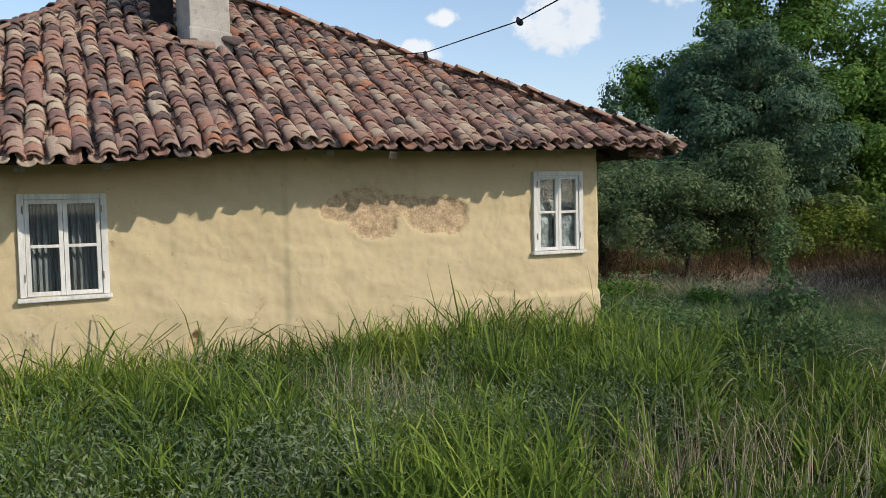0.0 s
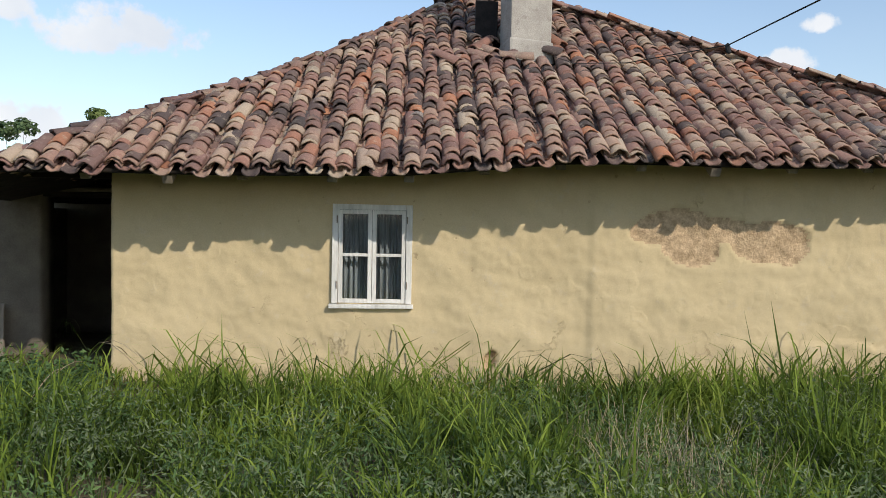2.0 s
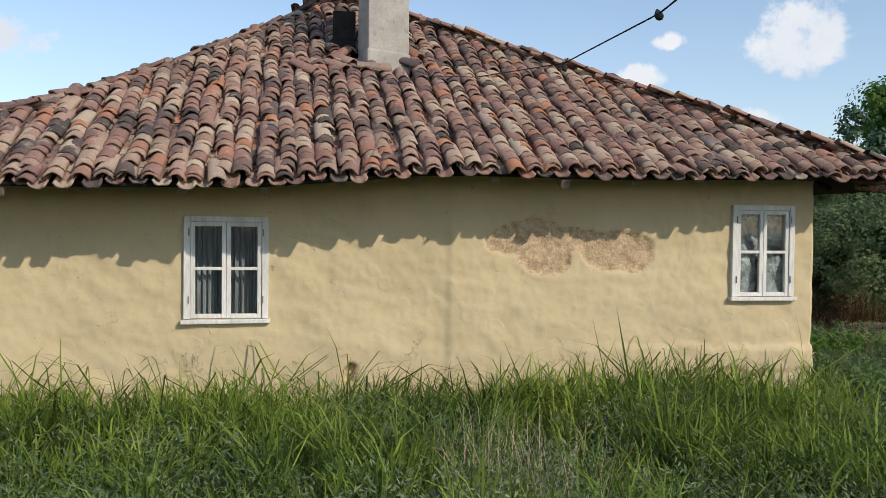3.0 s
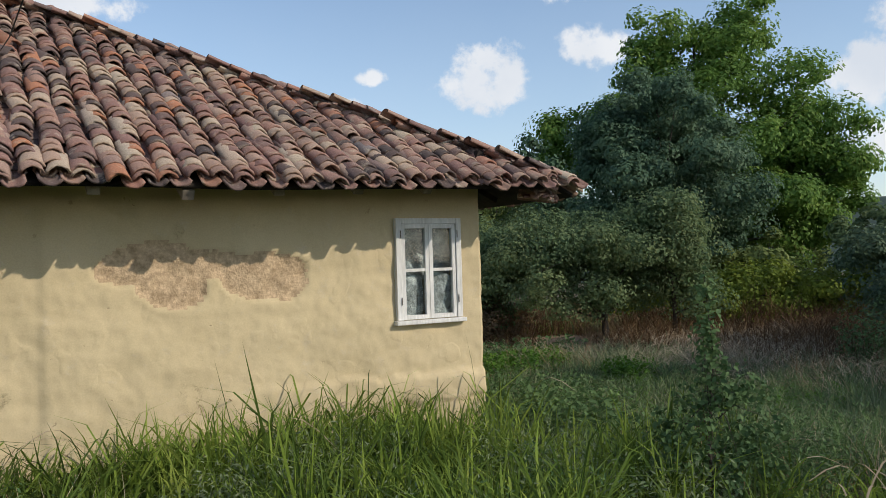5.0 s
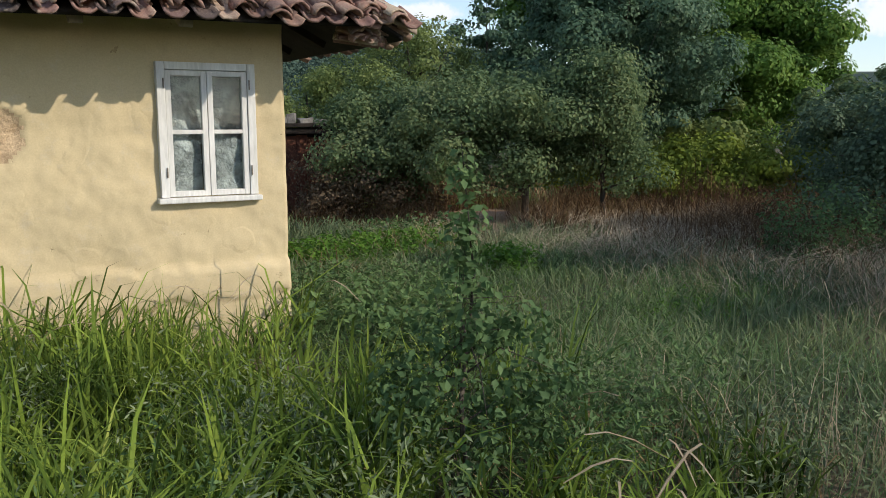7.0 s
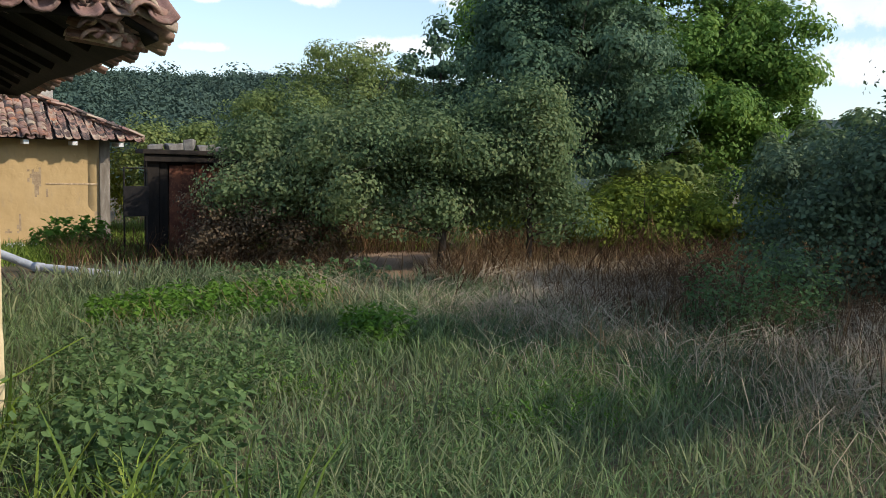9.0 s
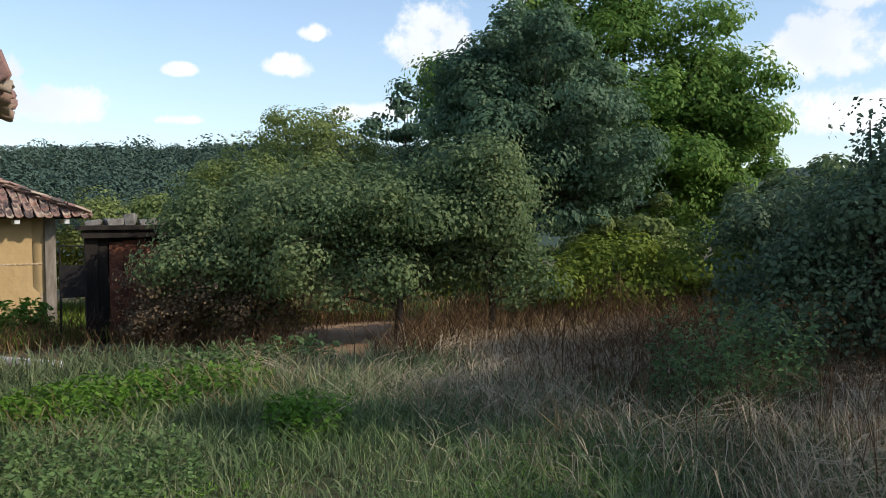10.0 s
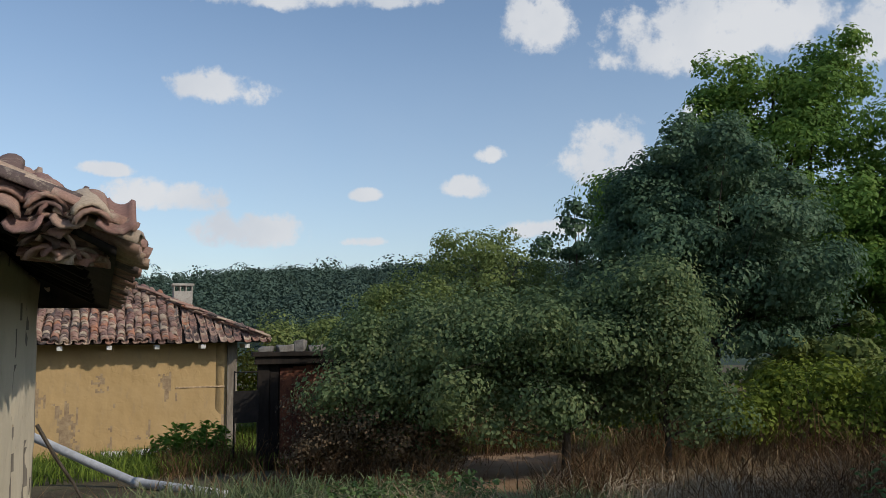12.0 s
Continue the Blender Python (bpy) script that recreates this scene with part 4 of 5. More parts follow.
def cable():
    w = thing("overhead_cable", "thin black service cable running to the chimney foot", "cable")
    cu = bmesh.new()
    pts = [(1.93, 9.77, 3.55), (1.92, 8.0, 3.12), (1.90, 6.0, 2.75), (1.87, 4.1, 2.47), (1.81, 3.01, 2.41), (1.7, 2.0, 2.42), (1.4, 0.5, 2.5), (0.9, -2.5, 2.8), (0.2, -7.0, 3.5)]
    tube(cu, pts, [0.003] * len(pts), 5)
    part("wire", cu, M_WIRE, w)
    bm = bmesh.new()
    tube(bm, [(1.82, 3.05, 2.43), (1.815, 3.03, 2.41), (1.81, 3.01, 2.40), (1.805, 2.99, 2.395)], [0.005, 0.013, 0.014, 0.006], 8)
    part("clamp", bm, M_WIRE, w, "black clamp")
    bm = bmesh.new()
    tube(bm, [(1.872, 4.14, 2.475), (1.87, 4.11, 2.47), (1.868, 4.09, 2.44), (1.867, 4.075, 2.43)], [0.004, 0.011, 0.012, 0.005], 8)
    part("clamp", bm, M_WIRE, w, "black clamp")


cable()


# ---- the second house ----
H2Z = -0.72


def lower_house():
    h = thing("lower_house", "low ochre house with a hipped clay-tile roof", "house", kind="structure")
    patch = lambda u, w: noise.noise(Vector((u * 1.5, w * 1.1, 5.0))) + 0.55 * noise.noise(Vector((u * 9, w * 1.6, 8.0))) + 0.3 * noise.noise(Vector((u * 14, w * 9, 2.0))) > 0.36 + 0.35 * max(0.0, w - 0.5)
    wall_panel("wall_front_lower", (-3.0, 23.2), (9.4, 23.2), H2Z - 0.2, 1.95, 0.4, [], [M_PLASTER2, M_STAIN, M_INNER_SHADED], "", rough(71, 0.02), 0.045, patch, parent=h)
    wall_panel("wall_side_lower", (9.4, 23.2), (9.4, 29.8), H2Z - 0.4, 1.95, 0.4, [], [M_PLASTER2, M_MUD, M_INNER_SHADED], "", rough(81, 0.02), 0.3, parent=h)
    wall_panel("wall_rear_lower", (9.4, 29.8), (-3.0, 29.8), H2Z - 0.4, 1.95, 0.4, [], [M_PLASTER2, M_MUD, M_INNER_SHADED], "", rough(91, 0.02), 0.5, parent=h)
    wall_panel("wall_end_lower", (-3.0, 29.8), (-3.0, 23.2), H2Z - 0.4, 1.95, 0.4, [], [M_PLASTER2, M_MUD, M_INNER_SHADED], "", rough(95, 0.02), 0.5, parent=h)
    bm = bmesh.new()
    box(bm, 9.24, 9.46, 23.12, 23.3, H2Z - 0.2, 1.9, 0.01, wobble=0.02)
    part("corner_post", bm, M_GREYWOOD, h, "bare grey timber corner post")
    bm = bmesh.new()
    box(bm, 8.15, 9.2, 23.172, 23.2, 0.74, 0.775, 0.008, wobble=0.03)
    part("tie_beam", bm, M_MUD, h, "exposed horizontal timber")
    zf = lambda x, y: 1.84 + (y - 22.6) * 0.47 + 0.02 * lump(x, y, 0.9)
    zr = lambda x, y: 1.84 + (10.1 - x) * 0.47 + 0.02 * lump(x, y, 0.9, 2)
    zb = lambda x, y: 1.84 + (30.4 - y) * 0.47
    zl = lambda x, y: 1.84 + (x + 3.7) * 0.47
    rz = lambda x, y: np.minimum(np.minimum(zf(x, y), zr(x, y)), np.minimum(zb(x, y), zl(x, y)))
    roof_deck("roof_deck_lower", rz, -3.7, 10.1, 22.6, 30.4, M_DARKWOOD_SHADED, "boards under the lower house's tiles, darkened for eave shade")
    rng = random.Random(21)
    fr = lambda x, y: zf(x, y) <= min(zr(x, y), zb(x, y), zl(x, y)) + 0.03
    ri = lambda x, y: zr(x, y) <= min(zf(x, y), zb(x, y), zl(x, y)) + 0.03
    cf, pf = lay_roof(zf, fr, (0.5, 22.6), (1, 0), (0, 1), 53, 35, rng)
    cr, pr = lay_roof(zr, ri, (10.1, 22.7), (0, 1), (-1, 0), 42, 35, rng)
    roof = thing("lower_roof", "hipped roof of reddish weathered clay tiles", "roof", kind="structure")
    near = [m for _, m in cf if m.translation.x > 6.2]
    joined_tiles("upper_tiles", [m for _, m in cf if m.translation.x <= 6.2] + [m for _, m in cr], TILES, "weathered clay cover tiles", roof, rng)
    joined_tiles("pan_tiles", pf + pr, PANS, "weathered clay channel tiles", roof, rng)
    place_tiles(near[:300] + hip_poses((10.0, 22.7, 1.93), (6.2, 26.5, 3.72), rng, scale=1.15), roof, rng)
    place_tiles(hip_poses((6.3, 26.5, 3.74), (0.4, 26.5, 3.74), rng, scale=1.15), roof, rng)
    for k in range(9):
        x = 9.6 - k * 0.95
        bm = bmesh.new()
        box(bm, x - 0.05, x + 0.05, 22.62, 23.4, 1.62, 1.71, 0.006)
        tagged(part("rafter", bm, M_WHITEWOOD), "pale sawn rafter end under the lower eave", "rafter", "rafters under the lower eave", "structure")
    c = thing("slotted_chimney", "low whitewashed chimney with open slots under its cap", "chimney", kind="structure")
    cx, cy = 8.55, 26.9
    bm = bmesh.new()
    box(bm, cx - 0.24, cx + 0.24, cy - 0.22, cy + 0.22, 2.3, 3.1, 0.01, wobble=0.01)
    part("stack", bm, M_CEMENT, c)
    for k in range(4):
        bm = bmesh.new()
        xx = cx - 0.24 + k * 0.15
        box(bm, xx, xx + 0.035, cy - 0.22, cy + 0.22, 3.1, 3.24, 0.004)
        part("slot_pier", bm, M_CEMENT, c)
    bm = bmesh.new()
    box(bm, cx - 0.28, cx + 0.28, cy - 0.26, cy + 0.26, 3.24, 3.3, 0.01)
    part("cap", bm, M_CEMENT, c)
    for k, (x, w) in enumerate(((6.9, 0.5), (7.45, 0.4), (7.95, 0.45))):
        bm = bmesh.new()
        z = float(gz(x, 22.9))
        box(bm, x - w / 2, x + w / 2, 22.75, 23.08, z - 0.1, z + 0.2, 0.04, wobble=0.05)
        tagged(part("plinth_stone", bm, M_WHITESTONE, smooth=True), "whitewashed stone at the foot of the ochre wall", "stone", "stones along the wall foot")


lower_house()


# ---- lean-to with gate ----
def lean_to():
    bx, by = 9.0, 17.75
    z = float(gz(bx, by))
    s = thing("lean_to", "old timber lean-to, darkened for shade, with a rusty sheet front", "shed", at=pose(bx, by, z, 0, 0, -8))
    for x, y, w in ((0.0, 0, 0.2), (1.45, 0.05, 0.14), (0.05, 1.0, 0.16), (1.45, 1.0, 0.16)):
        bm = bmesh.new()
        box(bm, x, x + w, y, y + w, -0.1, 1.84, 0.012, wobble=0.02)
        part("post", bm, M_DARKWOOD_SHADED, s)
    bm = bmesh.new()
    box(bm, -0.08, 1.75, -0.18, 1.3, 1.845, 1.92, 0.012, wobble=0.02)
    part("roof_slab", bm, M_DARKWOOD_SHADED, s)
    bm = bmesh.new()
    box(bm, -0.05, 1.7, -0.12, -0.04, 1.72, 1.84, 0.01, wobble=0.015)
    part("lintel", bm, M_DARKWOOD_SHADED, s)
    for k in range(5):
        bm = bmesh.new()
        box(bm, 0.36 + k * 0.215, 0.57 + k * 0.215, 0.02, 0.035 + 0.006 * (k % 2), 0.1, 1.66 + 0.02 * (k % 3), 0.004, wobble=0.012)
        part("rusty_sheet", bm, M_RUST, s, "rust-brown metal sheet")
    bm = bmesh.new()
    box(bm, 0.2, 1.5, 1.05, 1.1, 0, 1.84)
    part("back_boards", bm, M_DARKWOOD_SHADED, s)
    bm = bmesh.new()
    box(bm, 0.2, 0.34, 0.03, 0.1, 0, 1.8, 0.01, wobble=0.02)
    part("door_jamb", bm, M_DARKWOOD_SHADED, s)
    g = thing("gate_leaf", "dark metal sheet gate leaf on a thin post", "gate", at=pose(bx, by, z, 0, 0, -8))
    bm = bmesh.new()
    box(bm, -0.38, 0.02, -0.03, -0.015, 0.78, 1.3, 0.004, wobble=0.012)
    part("sheet", bm, M_BLACKMETAL, g)
    bm = bmesh.new()
    tube(bm, [(-0.37, 0, -0.1), (-0.37, 0, 1.62)], [0.016, 0.014], 8)
    part("post", bm, M_BLACKMETAL, g)
    bm = bmesh.new()
    tube(bm, [(-0.37, 0, 1.6), (0.0, 0, 1.6)], [0.012, 0.012], 6)
    part("rail", bm, M_BLACKMETAL, g)
    rng = random.Random(8)
    mt = pose(bx, by, z, 0, 0, -8)
    for k, (x, w, h) in enumerate(((0.02, 0.24, 0.1), (0.3, 0.3, 0.12), (0.62, 0.16, 0.2), (0.82, 0.28, 0.11), (1.14, 0.26, 0.09), (1.42, 0.22, 0.1))):
        bm = bmesh.new()
        box(bm, -w / 2, w / 2, -0.12, 0.12, 0, h, 0.02, wobble=0.05)
        ob = part("roof_stone", bm, M_STONE, smooth=True)
        ob.matrix_basis = mt @ pose(x + w / 2, 0.0, 1.918, 0, 0, rng.uniform(-20, 20))
        tagged(ob, "rough grey stone weighing down the lean-to roof", "stone", "stones on the lean-to roof")


lean_to()


def drain_pipe():
    p = thing("fallen_pipe", "pale grey plastic pipe sloping from the wall into the grass", "pipe")
    pts = [(5.2, 18.1, 0.66), (5.75, 17.6, 0.40), (6.45, 17.0, 0.10), (7.1, 16.5, -0.17), (7.55, 15.8, -0.16), (8.1, 14.75, -0.13)]
    bm = bmesh.new()
    tube(bm, pts, [0.062] * 6, 14)
    part("tube", bm, M_PIPE, p, smooth=True)
    bm = bmesh.new()
    tube(bm, [pts[3], (7.19, 16.36, -0.168)], [0.072, 0.072], 14)
    part("collar", bm, M_PIPE, p, smooth=True)
    s = thing("leaning_stick", "thin dark branch leaning on the house corner", "stick")
    bm = bmesh.new()
    tube(bm, [(6.02, 13.5, 0.95), (6.2, 13.6, 0.6), (6.38, 13.72, 0.3), (6.6, 13.85, -0.16)], [0.022, 0.02, 0.017, 0.012], 7)
    part("branch", bm, M_BARK, s)


drain_pipe()


# ---- trees and bushes ----
def tree(name, label, category, base, height, blobs, n_leaf, leaf, material, seed, trunk=0.14, lean=(0, 0), bare=0.0, limbs=10, per=130, spread=0.2, group="", even=0.75, wide=0.66, droop=0.35):
    """Tapered trunk, limbs to points of the crown, leaves in clumps about the twigs. blobs: crown lobes dx, dy, z, rx, ry, rz."""
    rng = np.random.default_rng(seed)
    bx, by = base
    z0 = float(gz(bx, by))
    t = thing(name, label, category, group)
    t.matrix_basis = Matrix.Translation((bx, by, z0))
    B = np.array(blobs, float)
    vol = (B[:, 3] * B[:, 4] * B[:, 5]) ** even
    nclump = max(6, n_leaf // per)
    which = rng.choice(len(B), nclump, p=vol / vol.sum())
    d = rng.normal(size=(nclump, 3))
    d /= np.linalg.norm(d, axis=1, keepdims=True)
    rad = rng.random(nclump) ** 0.4
    c = B[which, :3] + d * rad[:, None] * B[which, 3:] * 0.9
    # boughs: smaller lobes that stand out of the crown and leave gaps between them
    nb = 13
    bough = rng.normal(size=(len(B), nb, 3))
    bough[:, :, 2] = np.abs(bough[:, :, 2]) * 1.1 - 0.45
    bough /= np.linalg.norm(bough, axis=2, keepdims=True)
    pick = rng.integers(0, nb, nclump)
    reach = rng.uniform(0.72, 1.02, (len(B), nb))
    size_b = rng.uniform(0.22, 0.42, (len(B), nb))
    out = rng.random(nclump) < 0.62
    bd = bough[which, pick]
    d2 = d + 0.55 * bd
    d2 /= np.linalg.norm(d2, axis=1, keepdims=True)
    cb = B[which, :3] + (bd * reach[which, pick][:, None] + d2 * (size_b[which, pick] * rng.random(nclump) ** 0.35)[:, None] * [1, 1, 0.8]) * B[which, 3:]
    c = np.where(out[:, None], cb, c)
    d = np.where(out[:, None], d2, d)
    c[:, 2] = np.maximum(c[:, 2], 0.12)
    bm = bmesh.new()
    fork = height * 0.32
    top = Vector((lean[0], lean[1], height))
    pts = [(0, 0, -0.15), (lean[0] * 0.1 + 0.02, lean[1] * 0.1, fork * 0.5), (lean[0] * 0.35, lean[1] * 0.35, fork), (lean[0] * 0.7 + 0.06, lean[1] * 0.7, height * 0.66), tuple(top)]
    tube(bm, pts, [trunk * 1.25, trunk, trunk * 0.85, trunk * 0.5, trunk * 0.12], 9)
    part("trunk", bm, M_BARK, t, smooth=True)
    order = rng.permutation(nclump)[: limbs * 5]
    twigs = bmesh.new()
    for k, i in enumerate(order):
        e = Vector(c[i])
        f = rng.uniform(0.22, 0.8)
        s = Vector((lean[0] * f, lean[1] * f, height * f * 0.85))
        if s.z > e.z + 0.4:
            s.z = max(0.1, e.z - 0.3)
        m = s.lerp(e, 0.5) + Vector(rng.normal(scale=0.12, size=3) * min(1, height / 3)) + Vector((0, 0, 0.12 * min(1, height / 3)))
        if k < min(limbs, 10):
            bm = bmesh.new()
            tube(bm, [s, m, e], [trunk * 0.42, trunk * 0.26, trunk * 0.06], 6)
            part("limb", bm, M_BARK, t, smooth=True)
        else:
            tube(twigs, [s, m, e], [trunk * 0.16, trunk * 0.1, trunk * 0.03], 4)
    tagged(part("twig_mass", twigs, M_BARK, t), "thin dark twigs inside the crown", kind="stuff")
    size = np.repeat(rng.uniform(0.55, 1.35, nclump), per)[:, None]
    loc = rng.normal(size=(nclump * per, 3))
    loc *= (rng.random((nclump * per, 1)) ** 0.2) / np.linalg.norm(loc, axis=1, keepdims=True)
    cen = np.repeat(c, per, 0) + loc * spread * 1.9 * size * [1, 1, 0.7] - np.array([0, 0, 0.35]) * spread * (loc[:, :1] ** 2 + loc[:, 1:2] ** 2)
    nor = np.repeat(d, per, 0) * 0.45 + loc * 1.1 + [0, 0, 0.35]
    keep = (cen[:, 2] > 0.02) & (rng.random(len(cen)) > bare)
    cen, nor = cen[keep], nor[keep]
    s = leaf * rng.uniform(0.6, 1.25, (len(cen), 1))
    leaf_cards("crown", cen, s, s * wide, material, rng, parent=t, normals=nor, droop=droop, ruffle=0.38)
    return t


# plum-like bushes of the orchard
tree("plum_tree", "low spreading plum tree with a dense dull-green crown", "tree", (12.56, 14.0), 2.3,
     [(0, 0, 1.8, 1.25, 1.2, 0.8), (-1.0, 0.2, 1.65, 1.0, 1.0, 0.75), (0.85, -0.4, 1.85, 0.9, 0.9, 0.8), (0.2, 0.1, 2.2, 0.8, 0.8, 0.5), (-0.9, 0.9, 1.9, 0.9, 0.9, 0.65), (0.75, 0.3, 0.95, 0.6, 0.6, 0.4), (-0.7, -0.3, 1.0, 0.6, 0.6, 0.4)], 46000, 0.072, M_LEAF_PLUM, 1, 0.065, (0.1, 0), group="orchard trees")
tree("plum_tree", "low spreading plum tree with a dense dull-green crown", "tree", (11.1, 15.9), 2.2,
     [(0, 0, 1.65, 1.25, 1.1, 0.8), (-0.8, 0, 1.35, 0.75, 0.8, 0.7), (0.9, 0, 1.75, 0.9, 0.9, 0.8), (0.2, 0.3, 2.05, 0.8, 0.8, 0.5), (1.1, -0.7, 1.8, 0.8, 0.8, 0.65), (-0.4, -0.2, 0.9, 0.7, 0.6, 0.45)], 42000, 0.072, M_LEAF_PLUM, 2, 0.065, group="orchard trees")
tree("plum_tree", "slender upright plum tree with a loose green crown", "tree", (13.75, 13.3), 2.6,
     [(0, 0, 2.0, 0.8, 0.8, 0.85), (-0.3, 0, 2.45, 0.55, 0.55, 0.5), (0.2, 0.2, 1.3, 0.65, 0.65, 0.5), (0.4, -0.2, 0.85, 0.5, 0.5, 0.4)], 20000, 0.07, M_LEAF_PLUM, 3, 0.05, group="orchard trees")
tree("olive_green_tree", "round olive-green tree behind the orchard bushes", "tree", (15.9, 24.2), 5.2,
     [(0, 0, 4.1, 1.8, 1.7, 1.3), (-1.3, 0, 3.2, 1.6, 1.5, 1.2), (1.2, 0, 3.3, 1.6, 1.4, 1.2), (0.1, 0, 4.9, 1.2, 1.2, 0.75), (0, 0, 2.0, 2.3, 1.8, 1.4)], 34000, 0.1, M_LEAF_OLIVE, 4, 0.12, per=120, spread=0.24, group="orchard trees")
tree("olive_green_tree", "broad olive-green thicket tree behind the lean-to", "tree", (13.0, 25.0), 3.6,
     [(0, 0, 2.6, 1.8, 1.5, 1.2), (-1.6, 0, 2.0, 1.4, 1.4, 1.1), (1.3, 0, 3.0, 1.3, 1.2, 1.1)], 24000, 0.1, M_LEAF_OLIVE, 5, 0.1, per=120, spread=0.24, group="orchard trees")
tree("yellow_green_bush", "bright yellow-green shrub beyond the lean-to", "bush", (11.6, 26.5), 2.2,
     [(0, 0, 1.5, 1.4, 1.2, 1.0), (-1.3, 0.4, 1.2, 1.1, 1.0, 0.9), (1.2, 0, 1.4, 1.2, 1.0, 1.0)], 9000, 0.11, M_LEAF_YELLOW, 6, 0.05)
tree("dark_broadleaf_tree", "large dark blue-green broadleaf tree with drooping branches", "tree", (20.9, 20.7), 7.4,
     [(0, 0, 5.0, 2.3, 2.3, 2.2), (-0.9, 0.7, 4.0, 1.7, 1.7, 1.8), (1.2, -1.1, 3.9, 2.0, 2.0, 1.9), (-0.2, 0.2, 6.7, 1.5, 1.5, 1.1), (-1.0, 0.9, 5.8, 1.3, 1.3, 1.1), (0.6, -0.5, 2.7, 2.0, 2.0, 1.1)], 90000, 0.13, M_LEAF_DARK, 7, 0.17, per=150, spread=0.28, droop=0.8)
tree("walnut_tree", "tall spreading walnut tree with bright green leaves", "tree", (28.7, 26.2), 11.6,
     [(0, 0, 6.6, 4.0, 4.0, 3.2), (-0.6, 1.2, 11.2, 1.15, 1.15, 2.0), (1.5, -0.9, 11.1, 1.5, 1.5, 2.1), (-2.9, 3.1, 7.3, 2.1, 2.1, 2.2), (2.6, -2.7, 6.6, 2.6, 2.6, 2.2), (1.2, -1.2, 3.6, 3.8, 3.8, 2.8), (2.9, -3.2, 4.8, 2.0, 2.0, 2.2), (-1.4, 1.7, 9.0, 1.8, 1.8, 1.8), (2.9, -2.6, 9.0, 1.5, 1.5, 1.3)], 120000, 0.19, M_LEAF_WALNUT, 8, 0.3, limbs=16, per=110, spread=0.36)
tree("dark_sapling", "dark upright sapling behind the orchard", "tree", (22.0, 29.0), 7.2,
     [(0, 0, 6.7, 0.55, 0.55, 0.75), (0.6, -0.5, 5.4, 1.1, 1.1, 1.0), (-0.7, 0.3, 5.6, 0.5, 0.5, 0.5), (0.5, -0.4, 3.8, 1.6, 1.6, 1.4)], 9000, 0.19, M_LEAF_DARK, 9, 0.08, per=50)
tree("blackthorn_bush", "dark dense thorn bush with long loose twigs", "bush", (14.6, 8.1), 2.7,
     [(0.3, -0.1, 1.2, 1.05, 1.05, 0.95), (-0.5, 0.5, 0.75, 0.8, 0.8, 0.6), (0.9, -0.8, 1.3, 1.1, 1.1, 0.95), (0.1, -0.2, 2.35, 0.32, 0.32, 0.65), (0.75, -0.8, 2.5, 0.36, 0.36, 0.65), (1.35, -1.2, 2.2, 0.6, 0.6, 0.75), (0.5, -0.5, 1.9, 0.6, 0.6, 0.5), (-0.15, 0.2, 1.7, 0.45, 0.45, 0.45), (1.2, -0.4, 1.7, 0.7, 0.7, 0.6)], 40000, 0.066, M_LEAF_THORN, 10, 0.06, bare=0.1, limbs=18, per=60)
tree("blackthorn_bush", "dark dense thorn bush behind the dry grass", "bush", (20.2, 11.3), 2.6,
     [(0, 0, 1.4, 1.9, 1.7, 1.2), (-1.2, 0.9, 1.1, 1.3, 1.2, 0.9), (1.2, -1.0, 1.5, 1.6, 1.6, 1.2)], 20000, 0.1, M_LEAF_THORN, 11, 0.06)
tree("hazel_bush", "yellow-green hazel bush at the edge of the dry grass", "bush", (17.0, 14.0), 1.3,
     [(0, 0, 0.75, 1.7, 1.2, 0.6), (-1.5, 0.9, 0.7, 1.3, 1.0, 0.55), (1.5, -0.9, 0.75, 1.4, 1.1, 0.6)], 15000, 0.1, M_LEAF_YELLOW, 12, 0.03)
tree("withered_vine_bush", "tangled half-withered bush leaning on the lean-to", "bush", (9.85, 16.0), 1.6,
     [(0, 0, 0.7, 0.75, 0.6, 0.65), (0.7, -0.3, 0.7, 0.8, 0.7, 0.65), (0.25, 0.2, 1.35, 0.42, 0.4, 0.35), (-0.2, -0.1, 0.4, 0.45, 0.5, 0.4), (1.3, -0.5, 0.5, 0.7, 0.6, 0.5)], 19000, 0.056, M_LEAF_BROWN, 13, 0.03, limbs=20, bare=0.1, per=40, spread=0.15)
tree("young_shrub", "young upright shrub with small dark-green leaves", "shrub", (5.46, 5.0), 1.5,
     [(0, 0, 0.42, 0.28, 0.28, 0.36), (0.0, 0, 0.78, 0.15, 0.15, 0.24), (0.0, 0.0, 1.08, 0.05, 0.05, 0.2), (-0.24, 0.05, 0.45, 0.14, 0.14, 0.28), (0.28, -0.1, 0.48, 0.17, 0.17, 0.34), (0.0, 0, 1.38, 0.02, 0.02, 0.12)], 2800, 0.042, M_LEAF_SHRUB, 14, 0.011, limbs=10, per=7, spread=0.04, even=0.4)
# the next two trees stand unseen, added to cast shade on the yard
tree("walnut_tree", "walnut tree added out of view to shade the yard", "tree", (17.9, 2.2), 8.0,
     [(0, 0, 5.3, 2.6, 2.6, 2.2), (1.2, 1.2, 4.6, 2.2, 2.2, 2.0), (-1.0, -1.0, 6.2, 1.8, 1.8, 1.4)], 7000, 0.24, M_LEAF_WALNUT, 15, 0.22)
tree("plum_tree", "plum tree added out of view to shade the yard", "tree", (15.2, -0.2), 6.2,
     [(0, 0, 4.2, 2.0, 2.0, 1.8), (1.0, 1.0, 3.6, 1.7, 1.7, 1.6)], 6000, 0.18, M_LEAF_PLUM, 16, 0.14, group="orchard trees")
